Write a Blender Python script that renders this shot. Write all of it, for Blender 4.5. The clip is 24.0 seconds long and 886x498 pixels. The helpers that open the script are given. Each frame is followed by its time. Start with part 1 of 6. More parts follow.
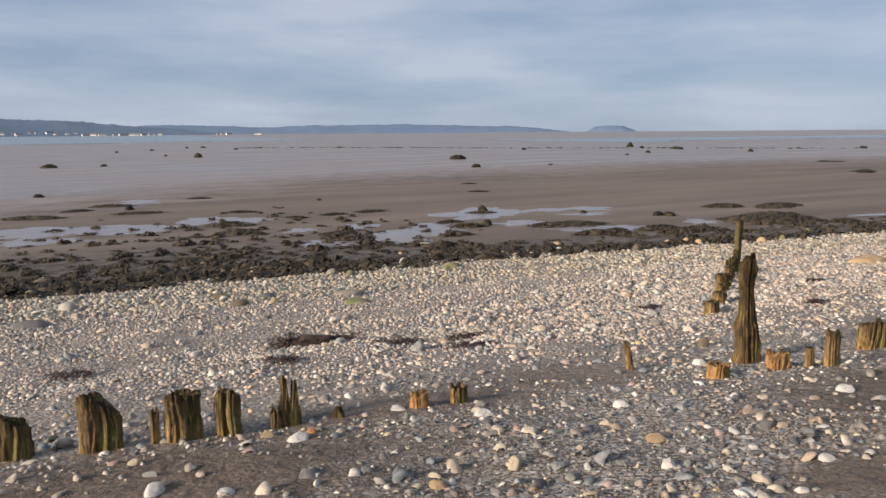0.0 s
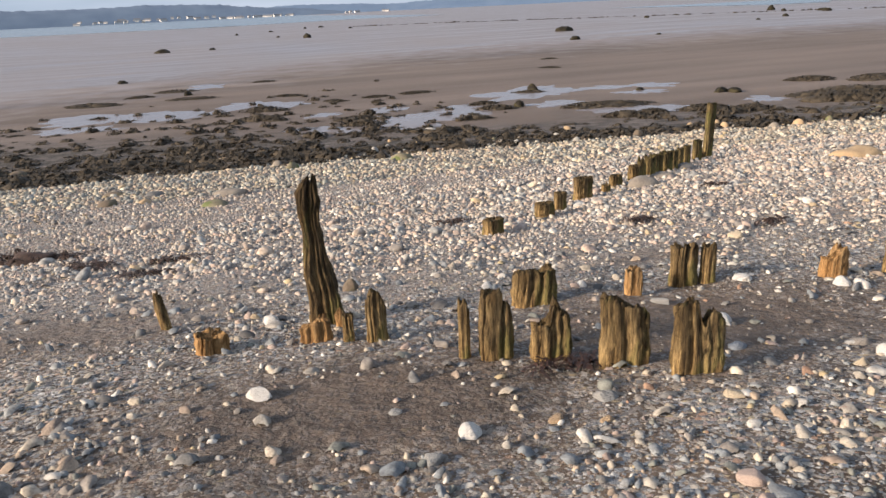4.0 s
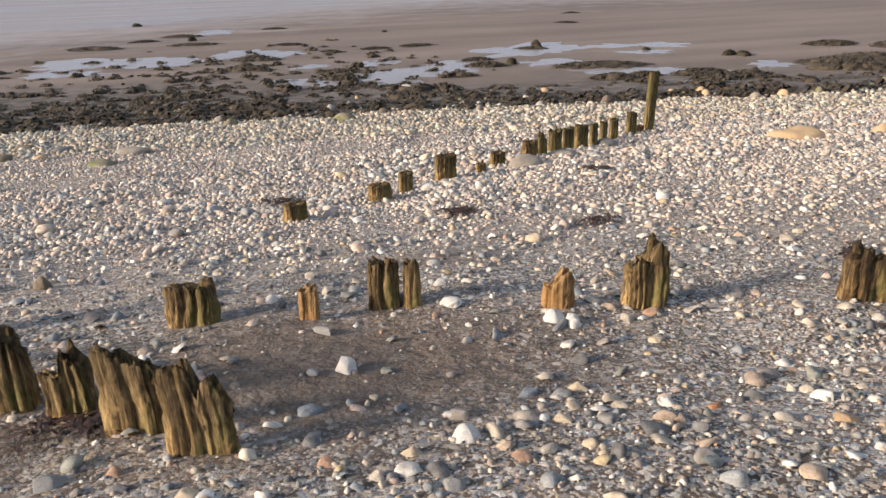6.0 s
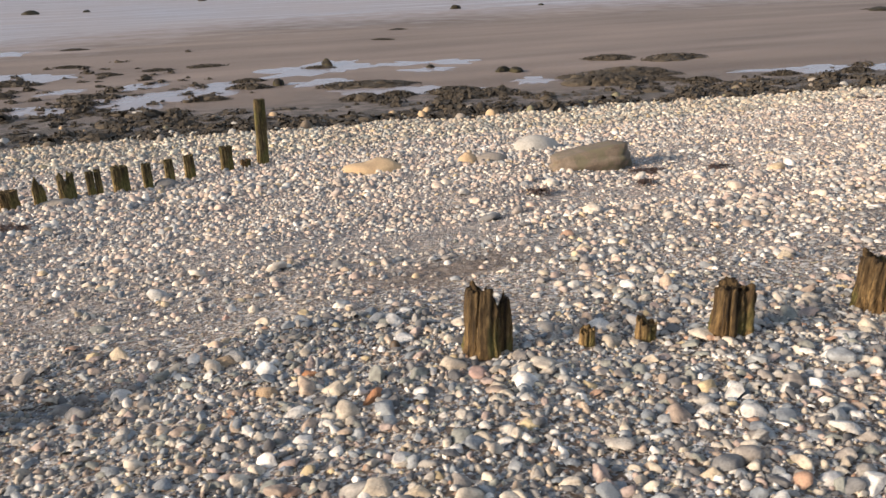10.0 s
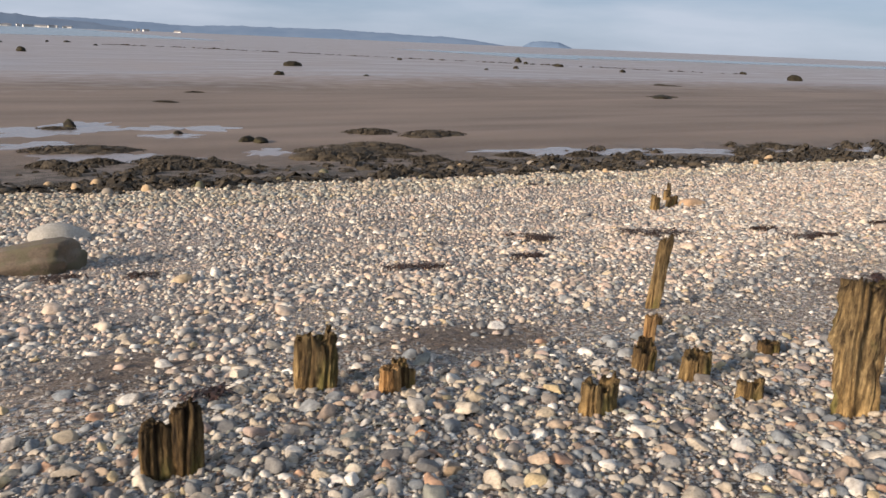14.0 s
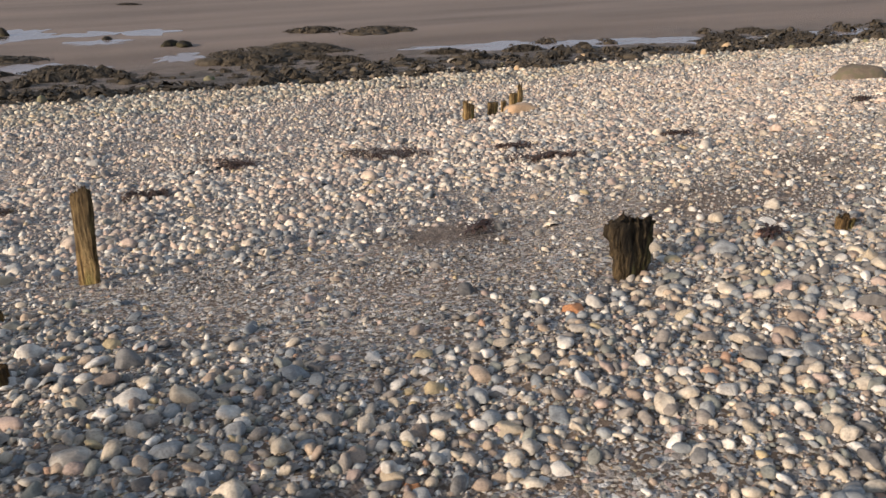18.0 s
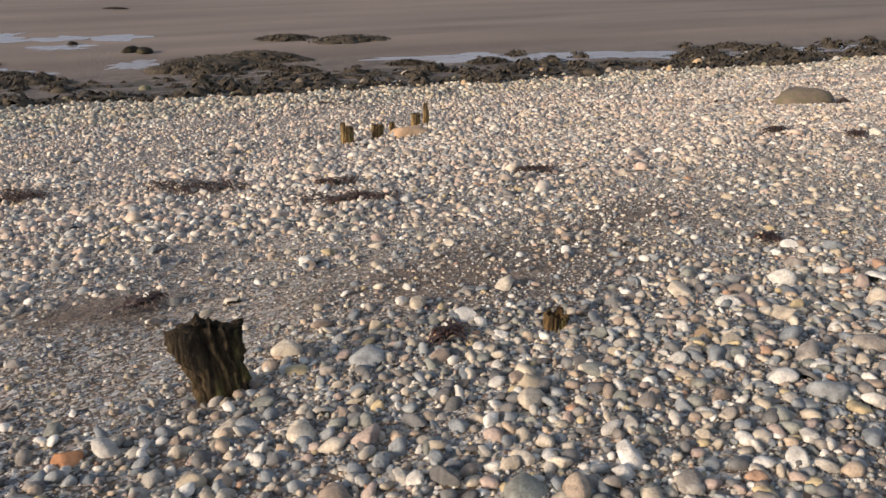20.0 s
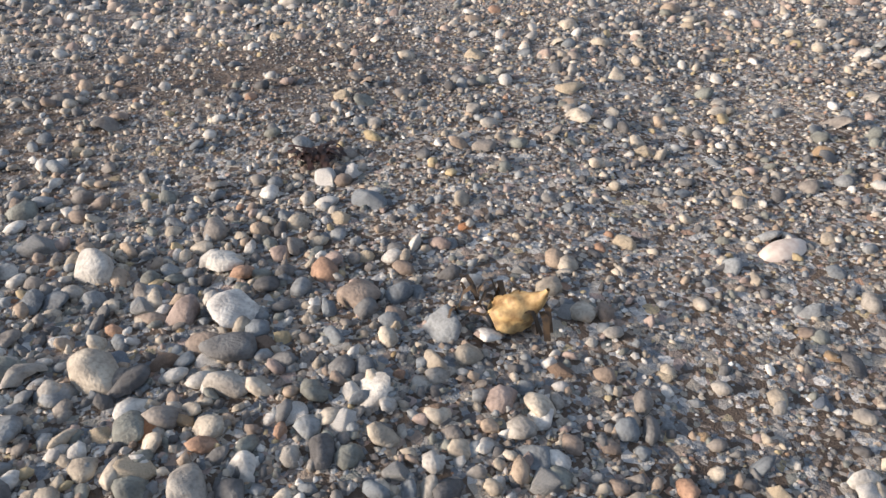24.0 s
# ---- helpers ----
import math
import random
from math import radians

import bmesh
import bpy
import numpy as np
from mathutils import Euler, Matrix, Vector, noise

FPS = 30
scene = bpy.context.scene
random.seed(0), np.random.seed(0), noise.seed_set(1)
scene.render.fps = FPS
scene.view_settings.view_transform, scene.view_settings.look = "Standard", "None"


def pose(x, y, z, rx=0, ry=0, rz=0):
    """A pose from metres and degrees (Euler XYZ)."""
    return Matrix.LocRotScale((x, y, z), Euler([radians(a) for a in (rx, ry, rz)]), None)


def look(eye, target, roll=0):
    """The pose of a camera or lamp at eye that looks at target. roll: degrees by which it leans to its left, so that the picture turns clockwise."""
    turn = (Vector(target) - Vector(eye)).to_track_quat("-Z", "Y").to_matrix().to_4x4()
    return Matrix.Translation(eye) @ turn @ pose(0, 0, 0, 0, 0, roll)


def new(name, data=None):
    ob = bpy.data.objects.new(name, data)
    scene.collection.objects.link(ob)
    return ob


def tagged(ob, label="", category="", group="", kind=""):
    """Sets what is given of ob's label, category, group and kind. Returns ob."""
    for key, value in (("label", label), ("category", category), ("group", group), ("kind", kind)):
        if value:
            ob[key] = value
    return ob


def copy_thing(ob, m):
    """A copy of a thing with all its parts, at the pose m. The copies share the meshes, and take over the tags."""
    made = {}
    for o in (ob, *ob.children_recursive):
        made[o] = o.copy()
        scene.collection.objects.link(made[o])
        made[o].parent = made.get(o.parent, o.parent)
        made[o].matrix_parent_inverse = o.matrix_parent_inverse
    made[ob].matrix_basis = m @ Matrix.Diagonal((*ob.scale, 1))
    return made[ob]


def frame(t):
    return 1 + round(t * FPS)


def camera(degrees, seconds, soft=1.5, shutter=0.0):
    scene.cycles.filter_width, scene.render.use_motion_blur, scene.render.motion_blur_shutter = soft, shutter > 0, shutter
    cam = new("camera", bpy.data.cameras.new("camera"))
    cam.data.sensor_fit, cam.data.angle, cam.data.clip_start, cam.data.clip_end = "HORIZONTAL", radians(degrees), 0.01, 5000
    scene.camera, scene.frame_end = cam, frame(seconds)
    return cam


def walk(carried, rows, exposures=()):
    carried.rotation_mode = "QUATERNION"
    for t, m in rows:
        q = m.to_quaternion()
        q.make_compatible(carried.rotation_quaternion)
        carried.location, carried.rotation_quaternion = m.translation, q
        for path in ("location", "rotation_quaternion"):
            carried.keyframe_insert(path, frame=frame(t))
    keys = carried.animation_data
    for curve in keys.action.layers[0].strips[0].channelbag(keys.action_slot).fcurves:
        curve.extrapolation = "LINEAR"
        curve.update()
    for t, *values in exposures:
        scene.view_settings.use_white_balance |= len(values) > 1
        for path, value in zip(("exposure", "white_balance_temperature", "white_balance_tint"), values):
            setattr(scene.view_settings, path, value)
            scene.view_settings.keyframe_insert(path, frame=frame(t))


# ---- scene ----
cam = camera(62.2, 24.0, shutter=0.1)
PATH = [
    (0, (-0.71, -0.272, 1.945), (-0.718, 1.703, 1.63), -0.4),
    (0.5, (-0.101, -0.064, 1.942), (-0.073, 1.906, 1.603), -0.6),
    (1, (0.549, 0.136, 1.957), (0.628, 2.1, 1.59), -0.2),
    (1.5, (1.106, 0.441, 1.933), (1.212, 2.402, 1.555), 0.2),
    (3.5, (3.234, 1.622, 1.863), (3.029, 3.529, 1.296), -1.8),
    (4, (3.754, 1.94, 1.82), (3.397, 3.806, 1.195), -2.7),
    (4.5, (4.311, 2.262, 1.781), (3.875, 4.098, 1.116), -2.7),
    (5, (4.85, 2.648, 1.801), (4.372, 4.458, 1.099), -2.3),
    (5.5, (5.312, 2.978, 1.813), (4.898, 4.796, 1.088), -1.4),
    (6, (5.856, 3.31, 1.81), (5.404, 5.111, 1.069), -1.4),
    (6.5, (6.308, 3.678, 1.764), (5.838, 5.478, 1.03), -2.0),
    (7, (6.922, 4.009, 1.712), (6.512, 5.838, 1.014), -2.9),
    (7.5, (7.465, 4.312, 1.729), (7.086, 6.141, 1.016), -3.8),
    (8, (8.097, 4.683, 1.706), (7.806, 6.525, 0.983), -3.8),
    (8.5, (8.683, 4.956, 1.711), (8.467, 6.803, 0.975), -2.3),
    (9, (9.271, 5.239, 1.709), (9.101, 7.09, 0.969), -1.2),
    (9.5, (9.873, 5.403, 1.718), (9.718, 7.26, 0.99), -0.9),
    (10, (10.503, 5.631, 1.688), (10.311, 7.491, 0.977), -1.4),
    (10.5, (11.118, 5.843, 1.697), (10.926, 7.713, 1.014), -1.0),
    (12.5, (13.492, 6.766, 1.666), (13.41, 8.683, 1.104), 2.4),
    (13, (14.101, 7.073, 1.625), (14.08, 8.996, 1.076), 2.7),
    (13.5, (14.557, 7.17, 1.723), (14.61, 9.091, 1.171), 2.9),
    (14, (15.118, 7.275, 1.747), (15.295, 9.192, 1.206), 2.4),
    (14.5, (15.676, 7.511, 1.686), (15.971, 9.414, 1.145), 2.2),
    (15, (16.229, 7.683, 1.684), (16.626, 9.56, 1.12), 1.7),
    (15.5, (16.711, 7.849, 1.687), (17.159, 9.708, 1.104), 2.2),
    (16, (17.206, 7.982, 1.703), (17.502, 9.843, 1.034), 1.6),
    (16.5, (17.64, 8.157, 1.696), (17.802, 10.007, 0.955), 0.5),
    (17, (18.176, 8.256, 1.709), (18.252, 10.097, 0.931), -0.1),
    (17.5, (18.675, 8.424, 1.709), (18.729, 10.254, 0.903), -0.1),
    (19.5, (20.585, 9.409, 1.674), (20.632, 11.248, 0.889), 0.8),
    (20, (21.079, 9.684, 1.689), (21.086, 11.523, 0.903), 0.7),
    (20.5, (21.537, 10.0, 1.685), (21.552, 11.836, 0.891), 1.1),
    (21, (22.065, 10.274, 1.662), (22.102, 12.126, 0.91), 1.1),
    (21.5, (22.488, 10.497, 1.646), (22.567, 12.359, 0.919), 0.4),
    (22, (22.962, 10.775, 1.615), (23.076, 12.622, 0.857), 0.4),
    (22.5, (23.328, 11.023, 1.592), (23.341, 12.782, 0.64), 0.2),
    (23, (23.655, 11.388, 1.558), (23.541, 13.061, 0.469), 1.0),
    (23.5, (23.94, 11.703, 1.492), (23.648, 13.28, 0.297), 0.8),
    (24, (24.212, 12.008, 1.433), (23.68, 13.416, 0.115), -0.9),
]
walk(cam, [(t, look(eye, target, roll)) for t, eye, target, roll in PATH], [(0, 0.62, 6200, 10), (1.5, 0.63, 6200, 10), (4, 0.92, 6200, 10), (6, 1.04, 6200, 10), (8, 1.09, 6200, 10), (10, 1.0, 6200, 10), (13, 0.76, 6250, 10), (15, 0.72, 6250, 10), (17, 0.68, 6200, 10), (20, 0.64, 6200, 10), (22, 0.66, 6150, 10), (23, 0.7, 6000, 10), (24, 0.8, 5850, 10)])

# ---- light: low warm sun along the shore, pale blue sky with soft cloud ----
SUN_FROM = Vector((-0.835, -0.55, 0.0)).normalized()
SUN_UP = radians(17.0)
to_sun = Vector((SUN_FROM.x * math.cos(SUN_UP), SUN_FROM.y * math.cos(SUN_UP), math.sin(SUN_UP)))
sun_data = bpy.data.lights.new("sun", "SUN")
sun_data.energy, sun_data.angle, sun_data.color = 4.9, radians(13.0), (1.0, 0.8, 0.61)
sun = new("sun", sun_data)
sun.matrix_world = look(to_sun * 60, (0, 0, 0))

world = bpy.data.worlds.new("world")
scene.world = world
world.use_nodes = True
wt = world.node_tree
wt.nodes.clear()
w_out = wt.nodes.new("ShaderNodeOutputWorld")
w_bg = wt.nodes.new("ShaderNodeBackground")
w_sky = wt.nodes.new("ShaderNodeTexSky")
w_sky.sky_type, w_sky.sun_disc = "NISHITA", False
w_sky.sun_elevation, w_sky.sun_rotation = SUN_UP, math.atan2(SUN_FROM.x, SUN_FROM.y)
w_sky.air_density, w_sky.dust_density, w_sky.ozone_density = 1.0, 0.2, 4.0
w_co = wt.nodes.new("ShaderNodeTexCoord")
w_map = wt.nodes.new("ShaderNodeMapping")
w_map.inputs["Scale"].default_value = (2.0, 2.0, 11.0)
w_noise = wt.nodes.new("ShaderNodeTexNoise")
w_noise.inputs["Scale"].default_value, w_noise.inputs["Detail"].default_value = 1.6, 6.0
w_ramp = wt.nodes.new("ShaderNodeMapRange")
w_ramp.inputs["From Min"].default_value, w_ramp.inputs["From Max"].default_value = 0.42, 0.68
w_ramp.inputs["To Min"].default_value, w_ramp.inputs["To Max"].default_value = 0.86, 0.97
w_mix = wt.nodes.new("ShaderNodeMix")
w_mix.data_type = "RGBA"
w_tone = wt.nodes.new("ShaderNodeValToRGB")
w_tone.color_ramp.elements[0].position, w_tone.color_ramp.elements[0].color = 0.36, (0.325, 0.395, 0.51, 1)
w_tone.color_ramp.elements[1].position, w_tone.color_ramp.elements[1].color = 0.66, (0.5, 0.545, 0.63, 1)
w_gain = wt.nodes.new("ShaderNodeVectorMath")
w_gain.operation = "SCALE"
w_gain.inputs["Scale"].default_value = 10.0
w_bg.inputs["Strength"].default_value = 0.066
for a, b in ((w_co.outputs["Generated"], w_map.inputs["Vector"]), (w_map.outputs["Vector"], w_noise.inputs["Vector"]),
             (w_noise.outputs["Fac"], w_ramp.inputs["Value"]), (w_noise.outputs["Fac"], w_tone.inputs["Fac"]),
             (w_tone.outputs["Color"], w_gain.inputs[0]), (w_gain.outputs["Vector"], w_mix.inputs["B"]), (w_ramp.outputs["Result"], w_mix.inputs["Factor"]),
             (w_sky.outputs["Color"], w_mix.inputs["A"]), (w_mix.outputs["Result"], w_bg.inputs["Color"]),
             (w_bg.outputs["Background"], w_out.inputs["Surface"])):
    wt.links.new(a, b)

# ---- the lie of the beach: u runs along the shore, s down to the sea ----
TURN = radians(23.0)
CU, SU = math.cos(TURN), math.sin(TURN)


def world_xy(u, s):
    return CU * u - SU * s, SU * u + CU * s


def shore_us(x, y):
    return CU * x + SU * y, -SU * x + CU * y


WAVES = [(random.uniform(0, 6.28), random.uniform(0, 6.28), wl) for wl in (0.34, 0.45, 0.6, 0.8, 1.1, 1.5, 2.1, 2.9) for _ in range(3)]


def relief(u, s):
    z = 0.0 * u
    for a, ph, wl in WAVES:
        z = z + wl * np.sin((np.cos(a) * u + np.sin(a) * s) * 6.283 / wl + ph + 0.8 * np.sin(0.9 * u + 1.3 * s + a))
    return z


def height(u, s):
    u, s = np.asarray(u, float), np.asarray(s, float)
    z = np.interp(s, (-60, -9, -5, 4.6, 9, 13, 16.5, 19.5, 22, 26, 30, 38, 50, 100, 200, 1000), (2.6, 2.4, 1.05, -0.106, -0.735, -1.235, -1.595, -1.9, -2.1, -2.3, -2.32, -2.52, -2.56, -2.97, -3.25, -3.6))
    z = z + 0.010 * (np.clip(u, -20, 60) - 20) * np.interp(s, (19, 26), (0, 1))
    for a, b, h, w in ((13, 3.6, .09, 1.5), (17.6, 2.8, .11, 1.7), (25.2, 2.6, .07, 1.0), (8.5, 4.5, -.05, 2.0), (9.2, 9.5, .09, 2.0), (22.2, 1.9, -.06, 1.0), (21.5, 5.6, -.05, 2.0), (16, 9.3, .06, 2.5)):
        z = z + h * np.exp(-((u - a) ** 2 + (s - b) ** 2) / (2 * w * w))
    return z + relief(u, s) * np.interp(s, (-3, 0, 18, 24, 60), (0.003, 0.003, 0.003, 0.0012, 0.0))


def foot(u):
    """How far the foot of the shingle lies seaward of its mean line, along the shore."""
    return np.interp(u, (9, 30, 48), (0.6, -1.8, -3.3)) + 0.25 * np.sin(0.9 * u) + 0.15 * np.sin(2.3 * u + 1)


# patches of bare sand: along the shore, down the shore, half lengths
BARE = ((2.7, 5.6, 0.85, 0.6), (1.1, 5.3, 1.5, 0.45), (2.7, 2.5, 0.6, 0.4), (-0.8, 4.3, 1.7, 1.1), (4.4, 3.4, 1.2, 0.75), (6.6, 4.0, 1.4, 0.85), (7.3, 5.8, 0.6, 0.3), (13.2, 5.4, 0.6, 0.25), (17.0, 5.0, 0.55, 0.5), (18.95, 4.6, 0.7, 0.38), (21.4, 1.85, 0.45, 0.4), (24.9, 4.0, 1.0, 0.55), (22.9, 4.5, 0.45, 0.3), (26.2, 4.6, 0.8, 0.5))


def bare(u, s):
    """1 in the middle of a patch of bare sand, 0 outside."""
    b = 0.0 * u
    for a, c, ru, rs in BARE:
        r = np.hypot((u - a) / ru, (s - c) / rs) + 0.22 * np.sin(4.1 * u + 2.0 * s) * np.sin(3.3 * s - u)
        b = np.maximum(b, np.clip((1.3 - r) / 1.0, 0, 1))
    return b


def ground_z(x, y):
    return float(height(*shore_us(x, y)))


# ---- materials ----
def material(name):
    m = bpy.data.materials.new(name)
    m.use_nodes = True
    t = m.node_tree
    return m, t, t.nodes["Principled BSDF"]


def node(t, kind, links=(), **values):
    n = t.nodes.new(kind)
    for key, v in values.items():
        n.inputs[key.replace("_", " ")].default_value = v
    for key, out in links:
        t.links.new(out, n.inputs[key])
    return n


def ramp(t, fac, stops, smooth=False):
    n = t.nodes.new("ShaderNodeValToRGB")
    n.color_ramp.interpolation = "LINEAR" if smooth else "CONSTANT"
    el = n.color_ramp.elements
    while len(el) < len(stops):
        el.new(0.5)
    for e, (p, c) in zip(el, stops):
        e.position, e.color = p, (*c, 1)
    t.links.new(fac, n.inputs["Fac"])
    return n.outputs["Color"]


def mixc(t, fac, a, b, how="MIX"):
    n = t.nodes.new("ShaderNodeMix")
    n.data_type, n.blend_type = "RGBA", how
    for key, v in (("Factor", fac), ("A", a), ("B", b)):
        if isinstance(v, (int, float)):
            n.inputs[key].default_value = v
        elif isinstance(v, tuple):
            n.inputs[key].default_value = (*v, 1)
        else:
            t.links.new(v, n.inputs[key])
    return n.outputs["Result"]


def bump(t, bsdf, fac, strength, distance):
    n = node(t, "ShaderNodeBump", [("Height", fac)], Strength=strength, Distance=distance)
    t.links.new(n.outputs["Normal"], bsdf.inputs["Normal"])
    return n


STONES = [(0.0, (0.19, 0.19, 0.19)), (0.08, (0.47, 0.415, 0.335)), (0.17, (0.285, 0.26, 0.235)), (0.25, (0.21, 0.235, 0.26)), (0.34, (0.58, 0.52, 0.43)),
          (0.42, (0.33, 0.265, 0.215)), (0.48, (0.3, 0.32, 0.335)), (0.56, (0.42, 0.395, 0.355)), (0.65, (0.62, 0.6, 0.56)), (0.73, (0.25, 0.26, 0.235)), (0.79, (0.45, 0.36, 0.275)),
          (0.83, (0.13, 0.128, 0.13)), (0.88, (0.42, 0.335, 0.295)), (0.92, (0.74, 0.72, 0.68)), (0.965, (0.5, 0.41, 0.25)), (0.985, (0.42, 0.27, 0.185))]
# the lower shingle: paler, more alike
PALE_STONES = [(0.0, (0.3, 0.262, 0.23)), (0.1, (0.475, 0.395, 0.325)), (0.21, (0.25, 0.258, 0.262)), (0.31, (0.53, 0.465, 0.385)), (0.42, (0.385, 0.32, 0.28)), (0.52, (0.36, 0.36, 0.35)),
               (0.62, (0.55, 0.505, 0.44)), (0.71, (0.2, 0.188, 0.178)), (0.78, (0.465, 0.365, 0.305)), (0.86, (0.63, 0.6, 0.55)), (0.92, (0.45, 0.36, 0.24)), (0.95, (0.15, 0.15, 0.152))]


def stone_material(name, island, lift=1.0, tint=(1, 1, 1), scale=1.0, palette=STONES):
    m, t, b = material(name)
    if island:
        rnd = t.nodes.new("ShaderNodeNewGeometry").outputs["Random Per Island"]
    else:
        rnd = t.nodes.new("ShaderNodeObjectInfo").outputs["Random"]
    base = ramp(t, rnd, [(p, tuple(min(0.8, v * lift * k) for v, k in zip(c, tint))) for p, c in palette])
    co = t.nodes.new("ShaderNodeTexCoord").outputs["Object"]
    big = node(t, "ShaderNodeTexNoise", [("Vector", co)], Scale=22.0 * scale, Detail=6.0)
    fine = node(t, "ShaderNodeTexNoise", [("Vector", co)], Scale=120.0 * scale, Detail=3.0)
    shade = ramp(t, big.outputs["Fac"], [(0.34, (0.62, 0.60, 0.58)), (0.66, (1.2, 1.17, 1.1))], True)
    spots = ramp(t, fine.outputs["Fac"], [(0.32, (0.66, 0.65, 0.64)), (0.52, (1.05, 1.05, 1.05))], True)
    c = mixc(t, 1.0, base, shade, "MULTIPLY")
    c = mixc(t, 0.7, c, spots, "MULTIPLY")
    t.links.new(c, b.inputs["Base Color"])
    b.inputs["Roughness"].default_value = 0.78
    bump(t, b, fine.outputs["Fac"], 0.5, 0.006)
    return m


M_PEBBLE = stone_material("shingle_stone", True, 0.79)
M_PEBBLE_FAR = stone_material("pale_shingle_stone", True, 1.0, palette=PALE_STONES)
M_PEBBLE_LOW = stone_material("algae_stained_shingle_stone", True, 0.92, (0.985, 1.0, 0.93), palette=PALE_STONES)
M_GRIT = stone_material("pale_pebble_grit", True, 0.97)
M_COBBLE = stone_material("cobble_stone", False)
M_GRAVEL = stone_material("gravel_grain", True, 0.7, (1.1, 0.97, 0.85))


def rock_material(name, a, b_, moss=None, rough=0.85, scale=1.0):
    m, t, b = material(name)
    co = t.nodes.new("ShaderNodeTexCoord").outputs["Object"]
    big = node(t, "ShaderNodeTexNoise", [("Vector", co)], Scale=4.0 * scale, Detail=6.0)
    fine = node(t, "ShaderNodeTexNoise", [("Vector", co)], Scale=45.0 * scale, Detail=5.0)
    c = ramp(t, big.outputs["Fac"], [(0.3, a), (0.7, b_)], True)
    c = mixc(t, 0.6, c, ramp(t, fine.outputs["Fac"], [(0.3, (0.6, 0.58, 0.55)), (0.65, (1.1, 1.08, 1.05))], True), "MULTIPLY")
    if moss:
        patch = node(t, "ShaderNodeTexNoise", [("Vector", co)], Scale=6.0 * scale, Detail=7.0)
        k = node(t, "ShaderNodeMapRange", [("Value", patch.outputs["Fac"])], From_Min=0.48, From_Max=0.58)
        c = mixc(t, k.outputs["Result"], c, moss)
    t.links.new(c, b.inputs["Base Color"])
    b.inputs["Roughness"].default_value = rough
    bump(t, b, fine.outputs["Fac"], 0.6, 0.012)
    return m


M_TAN = rock_material("tan_sandstone", (0.34, 0.24, 0.14), (0.46, 0.34, 0.2))
M_GREY = rock_material("grey_limestone", (0.28, 0.27, 0.24), (0.42, 0.40, 0.36))
M_BROWN = rock_material("brown_gritstone", (0.1, 0.077, 0.054), (0.19, 0.148, 0.105), (0.11, 0.094, 0.056))
M_BUFF = rock_material("buff_grey_stone", (0.19, 0.165, 0.135), (0.29, 0.255, 0.21))
M_DARK = rock_material("dark_slate", (0.10, 0.10, 0.10), (0.17, 0.165, 0.155))
M_WEEDROCK = rock_material("weed_covered_rock", (0.012, 0.01, 0.008), (0.026, 0.022, 0.015), (0.038, 0.033, 0.016), 0.7)
M_ORANGE = rock_material("orange_sandstone", (0.38, 0.25, 0.15), (0.46, 0.34, 0.22))
M_ALGAE = rock_material("algae_stained_stone", (0.13, 0.115, 0.07), (0.25, 0.22, 0.14), (0.1, 0.12, 0.035))


